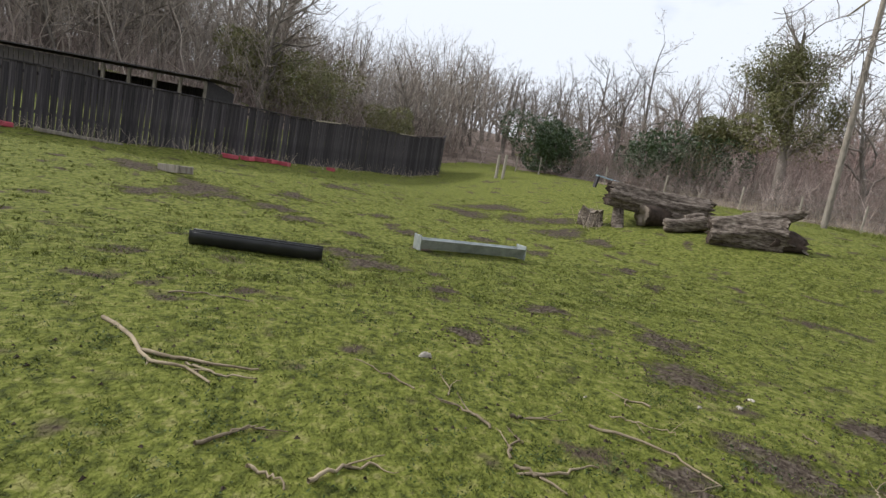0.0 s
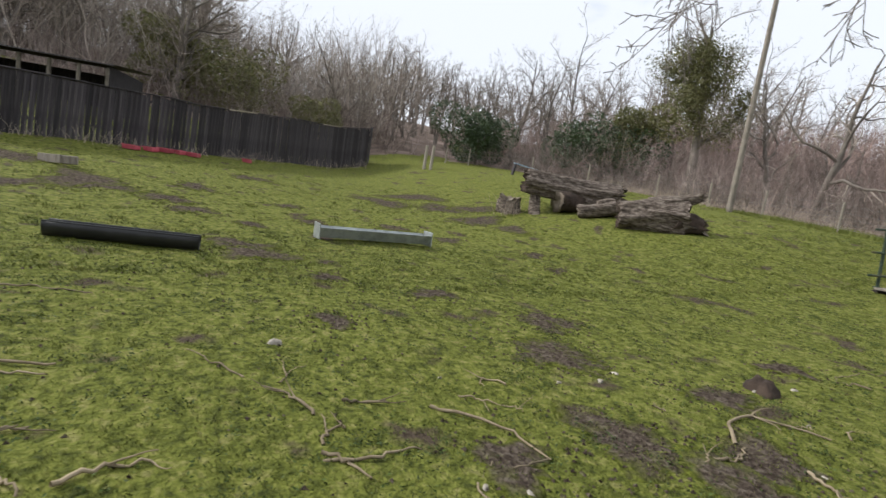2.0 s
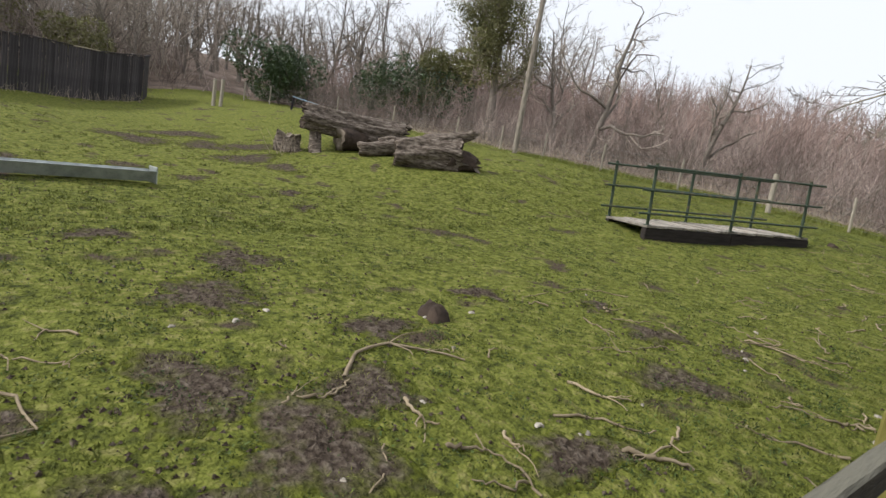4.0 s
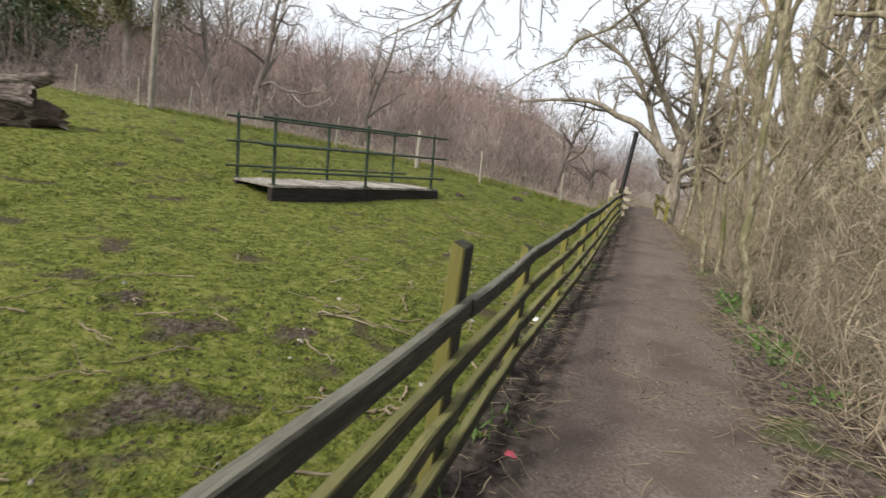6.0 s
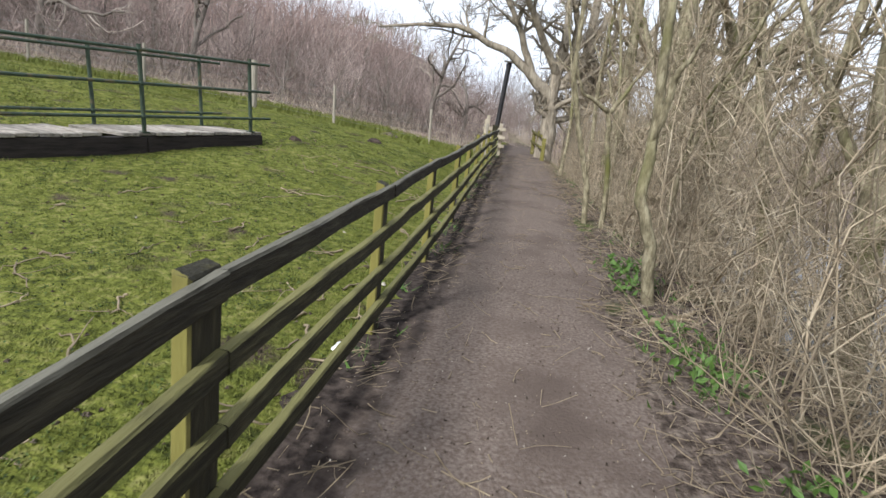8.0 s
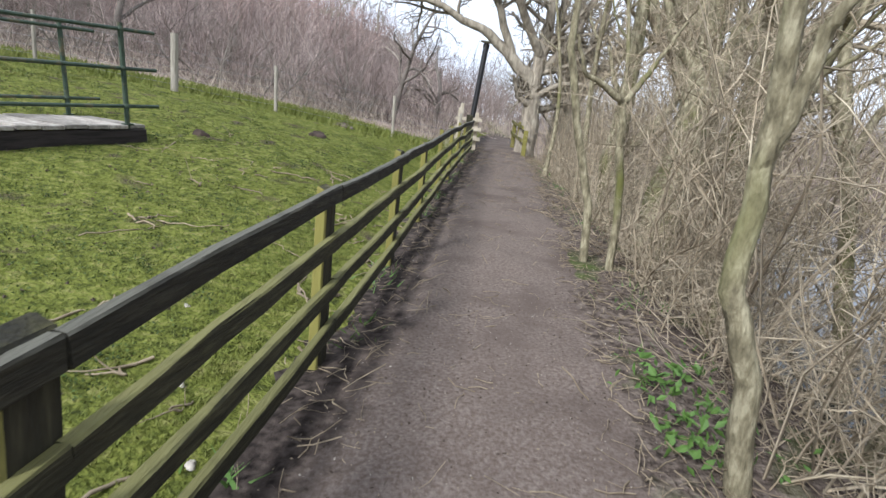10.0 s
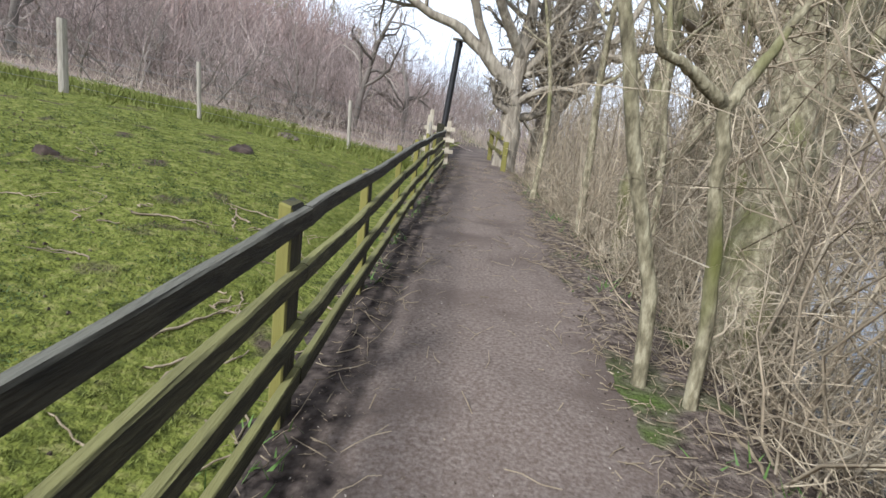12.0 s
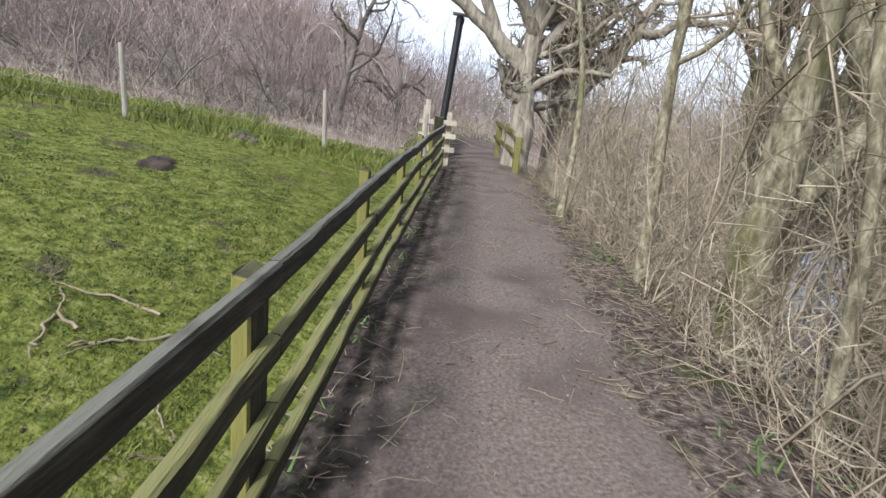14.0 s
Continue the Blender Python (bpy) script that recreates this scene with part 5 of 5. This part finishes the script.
# ---- small things on the ground ----
def clump(name, x, y, r, h, seed, mat, label, category, group="", power=2):
    """An uneven lump sunk a little into the ground."""
    rng = np.random.default_rng(seed)
    rings, sides = (9, 26) if r > 0.15 else (6, 14)
    t = np.linspace(0, 1, rings)
    ang = np.arange(sides) * 2 * np.pi / sides
    ph = rng.uniform(0, 6.28, 4)
    edge = 1 + 0.25 * np.sin(2 * ang + ph[0]) + 0.2 * np.sin(3 * ang + ph[1]) + 0.12 * np.sin(5 * ang + ph[2]) + rng.normal(0, 0.10, sides)
    rad = r * t[:, None] * edge[None]
    z = h * (1 - t[:, None] ** power) + rng.normal(0, h * (0.4 if r > 0.25 else 0.16), (rings, sides)) * (1 - t[:, None] ** 3)
    z[0], z[-1] = h, -0.03
    px, py = rad * np.cos(ang), rad * np.sin(ang)
    pz = land(x + px, y + py) + bumps(x + px, y + py) - soil(x, y) + z
    v = np.stack([px, py, pz], -1)
    v[0] = v[0].mean(0)
    idx = np.arange(rings * sides).reshape(rings, sides)
    nxt = np.roll(idx, -1, 1)
    me = mesh_from(name, v.reshape(-1, 3), [np.stack([idx[:-1], idx[1:], nxt[1:], nxt[:-1]], -1).reshape(-1, 4)])
    from_edge = me.attributes.new("from_edge", "FLOAT", "POINT")
    from_edge.data.foreach_set("value", np.repeat(0.62 * (1 - t ** 2.5), sides).astype(np.float32))
    return tagged(put(name, me, mat, m=pose(x, y, soil(x, y))), label, category, group)


MOLE = [(-12.0, -1.1, .7), (-11.4, -2.2, .6), (-11.6, 0.2, .5), (-4.7, 4.3, .3), (-3.9, 3.9, .36), (-5.8, 3.4, .3), (-4.6, 1.95, .22), (-6.4, 2.25, .25), (-7.4, 1.5, .5), (-10.9, 2.9, .35), (-12.6, 2.6, .35), (-11.2, 4.7, .4), (-7.7, 6.6, .25),
        (-2.75, 4.75, .32), (-1.82, 7.2, .3), (-1.24, 7.6, .2), (-1.17, 6.3, .36), (-3.3, 6.35, .25), (-4.9, 4.5, .35), (-3.8, 3.8, .45), (-0.97, 4.75, .3), (-1.93, 4.05, .38), (-2.55, 7.4, .18), (-1.6, 3.6, .45), (-2.3, 3.3, .4), (-2.2, 2.4, .3),
        (-1.4, 2.9, .35), (-12.8, 7.6, .8), (-14.6, 8.4, .7), (-11.6, 8.0, .5), (-9.9, 1.6, .3), (-10.2, 5.6, .4), (-13.6, 0.6, .5), (-1.0, 1.9, .3), (-8.9, 6.9, .3),
        (-12.5, -1.4, .9), (-14.2, -2.9, .8), (-15.6, 5.8, .9), (-17.2, 7.4, 1.1), (-14.9, 7.3, .9), (-8.1, 1.3, .5), (-16.8, 2.0, .6), (-10.6, 0.6, .4)]
for k, (x, y, r) in enumerate(MOLE):
    clump("molehill", x, y, r * 1.05, 0.008 + 0.008 * (k % 3), 300 + k, M_MOLE, "low patch of dark turned soil in the grass", "molehill", "molehills")
clump("wood_chunk", -2.86, 5.38, 0.14, 0.12, 400, M_ROT, "dark rotten chunk of wood on the grass", "wood chunk", power=2.5)
clump("dark_clod", -1.64, 19.2, 0.19, 0.07, 401, M_ROT, "dark clod lying on the grass", "clod", power=5)
clump("rusty_clod", -1.85, 22.2, 0.22, 0.09, 402, M_LOG, "rusty brown clod lying on the grass", "clod")
clump("dark_clod", -2.6, 16.6, 0.10, 0.07, 403, M_ROT, "small dark clod on the grass", "clod")
clump("red_rag", 0.52, 6.86, 0.045, 0.03, 404, M_RED, "small crumpled red rag on the path edge", "rag")
clump("white_scrap", 0.30, 9.55, 0.05, 0.025, 405, M_WHITE, "small white scrap of litter under the fence", "litter")


def stick(pts, r, seed, mat, group="fallen sticks", label="crooked pale fallen stick on the grass"):
    rng = np.random.default_rng(seed)
    p, rad = limb(rng, [(x, y, soil(x, y) + r * 0.9) for x, y in pts], r, r * 0.45, 12, 0.007)
    p[..., 2] += np.abs(rng.normal(0, 0.005, 12))
    sets = [(p, rad, 6)]
    if rng.random() < 0.5:
        s, d, ln, th = sprout(rng, p, rad, np.array([0.6]), 2, 0.3, 0.6, 0.5, 0.7)
        d[:, 2] = np.abs(d[:, 2]) * 0.2
        sets.append((wander(rng, s, d, ln, 5, 0.15), th[:, None] * np.linspace(1, 0.5, 5)[None], 5))
    return tagged(put("stick", tube_mesh("stick", sets), mat), label, "stick", group)


NAMED = [([(-4.33, -1.01), (-4.05, -0.80), (-3.77, -0.66), (-3.55, -0.53), (-3.52, -0.37), (-3.29, -0.19)], .017), ([(-3.77, -0.66), (-3.67, -0.42), (-3.57, -0.17), (-3.50, 0.09)], .015), ([(-3.60, -0.36), (-3.44, -0.16), (-3.37, 0.07)], .010), ([(-5.23, -.72), (-5.3, -.4), (-5.16, 0.0)], .010), ([(-2.62, -.18), (-2.75, -.02), (-2.8, .14)], .012), ([(-2.42, .07), (-2.35, .15), (-2.26, .23)], .010),
         ([(-2.28, .33), (-2.38, .5), (-2.41, .68)], .012), ([(-2.94, 1.63), (-2.98, 1.75), (-2.94, 1.94)], .012), ([(-2.39, 1.41), (-2.3, 1.5), (-2.14, 1.61)], .011), ([(-2.87, 2.18), (-2.69, 2.45), (-2.5, 2.6), (-2.19, 2.65)], .012),
         ([(-2.13, 4.07), (-2.35, 4.27), (-2.41, 4.58), (-2.06, 4.97)], .015), ([(-2.01, 3.71), (-1.95, 3.85), (-2.05, 4.05)], .011), ([(-1.76, 4.23), (-1.6, 4.2), (-1.47, 4.23)], .012), ([(-1.3, 4.13), (-1.25, 4.2), (-1.19, 4.31)], .014),
         ([(-0.9, 4.99), (-0.72, 5.1), (-0.57, 5.2)], .018), ([(-1.52, 5.43), (-1.3, 5.45), (-1.15, 5.61)], .012), ([(-1.3, 4.54), (-1.2, 4.48), (-1.1, 4.5)], .010), ([(2.25, 10.42), (2.50, 10.58), (2.78, 10.78)], .035)]
for k, (pts, r) in enumerate(NAMED):
    stick(pts, r, 500 + k, M_STICK)
rs = random.Random(55)
for k in range(190):
    if k < 150:
        y = rs.uniform(1.0, 17.0)
        x = fence_x(y) - 0.25 - rs.random() ** 1.8 * 3.2
        place = "crooked pale fallen stick on the grass"
    else:
        y = rs.uniform(5, 20)
        x = fence_x(y) + rs.uniform(1.6, 2.4)
        place = "dry fallen twig at the path edge"
    a, ln = rs.uniform(0, 6.28), rs.uniform(0.12, 0.6)
    pts = [(x + math.cos(a) * ln * s + rs.uniform(-0.06, 0.06), y + math.sin(a) * ln * s + rs.uniform(-0.06, 0.06)) for s in (0, 0.4, 0.75, 1)]
    stick(pts, rs.uniform(0.005, 0.011), 600 + k, M_STICK, label=place)
for k in range(46):
    y = rs.uniform(0.5, 12)
    x = fence_x(y) - 0.2 - rs.random() ** 1.5 * 3.5
    clump("stone", x, y, rs.uniform(0.012, 0.032), rs.uniform(0.010, 0.022), 700 + k, M_STONE, "small pale flint lying in the grass", "stone", "flints", power=4)
clump("stone", -4.02, 1.37, 0.05, 0.04, 790, M_STONE, "rounded grey stone lying in the grass", "stone", "flints")


# ---- grass, weeds and litter ----
def blades(name, x, y, height, width, mat, label, category, lean=0.6, seed=0):
    rng = np.random.default_rng(seed)
    n = len(x)
    h = height * rng.uniform(0.5, 1.3, n)
    z = land(x, y) + bumps(x, y) - 0.004
    a = rng.uniform(0, 6.283, n)
    w = width * rng.uniform(0.6, 1.3, n)
    dx, dy = np.cos(a) * w, np.sin(a) * w
    lx, ly = rng.normal(0, lean, n) * h, rng.normal(0, lean, n) * h
    v = np.stack([np.stack([x - dx, y - dy, z], -1), np.stack([x + dx, y + dy, z], -1), np.stack([x + lx, y + ly, z + h], -1)], 1)
    me = mesh_from(name, v.reshape(-1, 3), [np.arange(3 * n).reshape(n, 3)], smooth=False)
    return tagged(put(name, me, mat), label, category, kind="stuff")


rg = np.random.default_rng(9)


def tufted(n, x0, x1, y0, y1):
    """Places gathered into tufts, denser near the fence."""
    m = n // 14
    cx = x1 - (x1 - x0) * rg.random(m) ** 1.7
    cy = rg.uniform(y0, y1, m)
    k = rg.integers(0, m, n)
    return cx[k] + rg.normal(0, 0.05, n), cy[k] + rg.normal(0, 0.05, n)


gx, gy = tufted(270000, -9.0, 0.25, -2.5, 22.0)
keep = gx < fence_x(gy) - 0.08
blades("grass", gx[keep], gy[keep], 0.026, 0.0042, M_GRASS, "short mossy grass of the pasture", "grass", seed=1)
tx = fence_x(0) - 0.2 - 9.0 * rg.random(2600) ** 1.3
ty = rg.uniform(-2.5, 20, 2600)
tk = rg.integers(0, 2600, 80000)
tp = np.stack([tx[tk] + rg.normal(0, 0.07, 80000), ty[tk] + rg.normal(0, 0.07, 80000), np.zeros(80000)], -1)
tp = tp[tp[:, 0] < fence_x(tp[:, 1]) - 0.06]
tp[:, 2] = land(tp[:, 0], tp[:, 1]) + bumps(tp[:, 0], tp[:, 1]) + rg.uniform(0.002, 0.022, len(tp))
tagged(put("grass_tufts", leaves_mesh("grass_tufts", tp, 0.011, rg, up=0.8), M_TUFT), "dark green tufts of grass and clover in the moss", "grass", kind="stuff")
gx, gy = tufted(60000, -20.0, -6.0, -6.0, 22.0)
blades("grass", gx, gy, 0.036, 0.010, M_GRASS, "short tufted grass farther out in the pasture", "grass", seed=2)
wy = rg.uniform(2, 25, 2600)
wx = fence_x(wy) + np.where(rg.random(2600) < 0.5, rg.normal(0.0, 0.10, 2600), rg.normal(2.0, 0.18, 2600))
near = np.sin(wy * 2.1) + np.sin(wy * 5.3 + 1) > 0.35
blades("weeds", wx[near], wy[near], 0.09, 0.010, M_WEED, "bright green weeds at the edges of the path", "weeds", lean=0.7, seed=3)
hx = rg.uniform(-14, 0.5, 9000)
hy = 25.2 + 0.30 * np.minimum(hx, 0) + rg.normal(-1.6, 0.7, 9000)
blades("tall_grass", hx, hy, 0.17, 0.012, M_GRASS, "taller green grass along the wire fence", "grass", lean=0.5, seed=4)
ny = rg.uniform(8.5, 12.0, 900)
pc = np.stack([2.45 + rg.normal(0, 0.13, 900), ny, np.zeros(900)], -1)
pc[:, 2] = land(pc[:, 0], pc[:, 1]) + 0.02 + 0.16 * rg.random(900)
tagged(put("nettles", leaves_mesh("nettles", pc[np.sin(ny * 4) > -0.2], 0.035, rg), M_WEED), "bright green nettles at the foot of the thicket", "weeds", kind="stuff")
n = 8800
ly = rg.uniform(2, 26, n)
lx = fence_x(ly) + np.where(rg.random(n) < 0.80, 1.5 + rg.random(n) * 1.9, np.where(rg.random(n) < 0.5, 0.2 + 1.4 * rg.random(n), rg.normal(0.12, 0.16, n)))
d = rg.normal(size=(n, 3)) * np.array([1, 1, 0.18])
s = np.stack([lx, ly, land(lx, ly) + 0.035], -1)
lp = wander(rg, s, d, rg.uniform(0.04, 0.26, n), 4, 0.2)
tagged(put("twig_litter", tube_mesh("twig_litter", [(lp, np.full((n, 4), 0.0021) * rg.uniform(0.6, 1.8, (n, 1)), 3)]), M_STICK), "scattered dry twigs at the edges of the path", "litter", kind="stuff")
for n, size, mat, name, label in ((5200, 0.0065, M_STICK, "leaf_scraps", "small brown leaf scraps trodden into the path"), (2200, 0.006, M_STONE, "grit", "small pale grit trodden into the path"), (5200, 0.010, M_SOIL, "soil_specks", "dark crumbs of soil on the path")):
    ly = rg.uniform(2, 26, n)
    lx = fence_x(ly) + 0.05 + rg.random(n) * 1.9
    lc = np.stack([lx, ly, land(lx, ly) + bumps(lx, ly) * 0.4 + 0.033], -1)
    tagged(put(name, leaves_mesh(name, lc, size, rg, up=1.2), mat), label, "grit", kind="stuff")
cx, cy = [], []
for x, y, r in MOLE:
    k = int(120 * r / 0.35)
    cx.append(x + rg.normal(0, r * 0.75, k)), cy.append(y + rg.normal(0, r * 0.75, k))
cx, cy = np.concatenate(cx + [rg.uniform(-9, 0, 2600)]), np.concatenate(cy + [rg.uniform(-2, 18, 2600)])
cc = np.stack([cx, cy, land(cx, cy) + bumps(cx, cy) + 0.012], -1)
n = len(cc)
dirs = np.array([(1, 0, -0.6), (-0.6, 0.9, -0.5), (-0.5, -0.9, -0.6), (0.1, 0.0, 0.35)])
spin = rg.uniform(0, 6.283, n)
sz = (rg.uniform(0.006, 0.022, n))[:, None, None]
rot_d = np.stack([np.cos(spin)[:, None] * dirs[None, :, 0] - np.sin(spin)[:, None] * dirs[None, :, 1], np.sin(spin)[:, None] * dirs[None, :, 0] + np.cos(spin)[:, None] * dirs[None, :, 1], np.broadcast_to(dirs[None, :, 2], (n, 4))], -1)
cv = cc[:, None] + rot_d * sz * rg.uniform(0.7, 1.3, (n, 4, 1))
ci = np.arange(n)[:, None] * 4
tagged(put("soil_crumbs", mesh_from("soil_crumbs", cv.reshape(-1, 3), [np.concatenate([ci + [0, 1, 3], ci + [1, 2, 3], ci + [2, 0, 3]])], smooth=False), M_SOIL), "dark crumbs of soil and droppings scattered in the grass", "crumbs", kind="stuff")
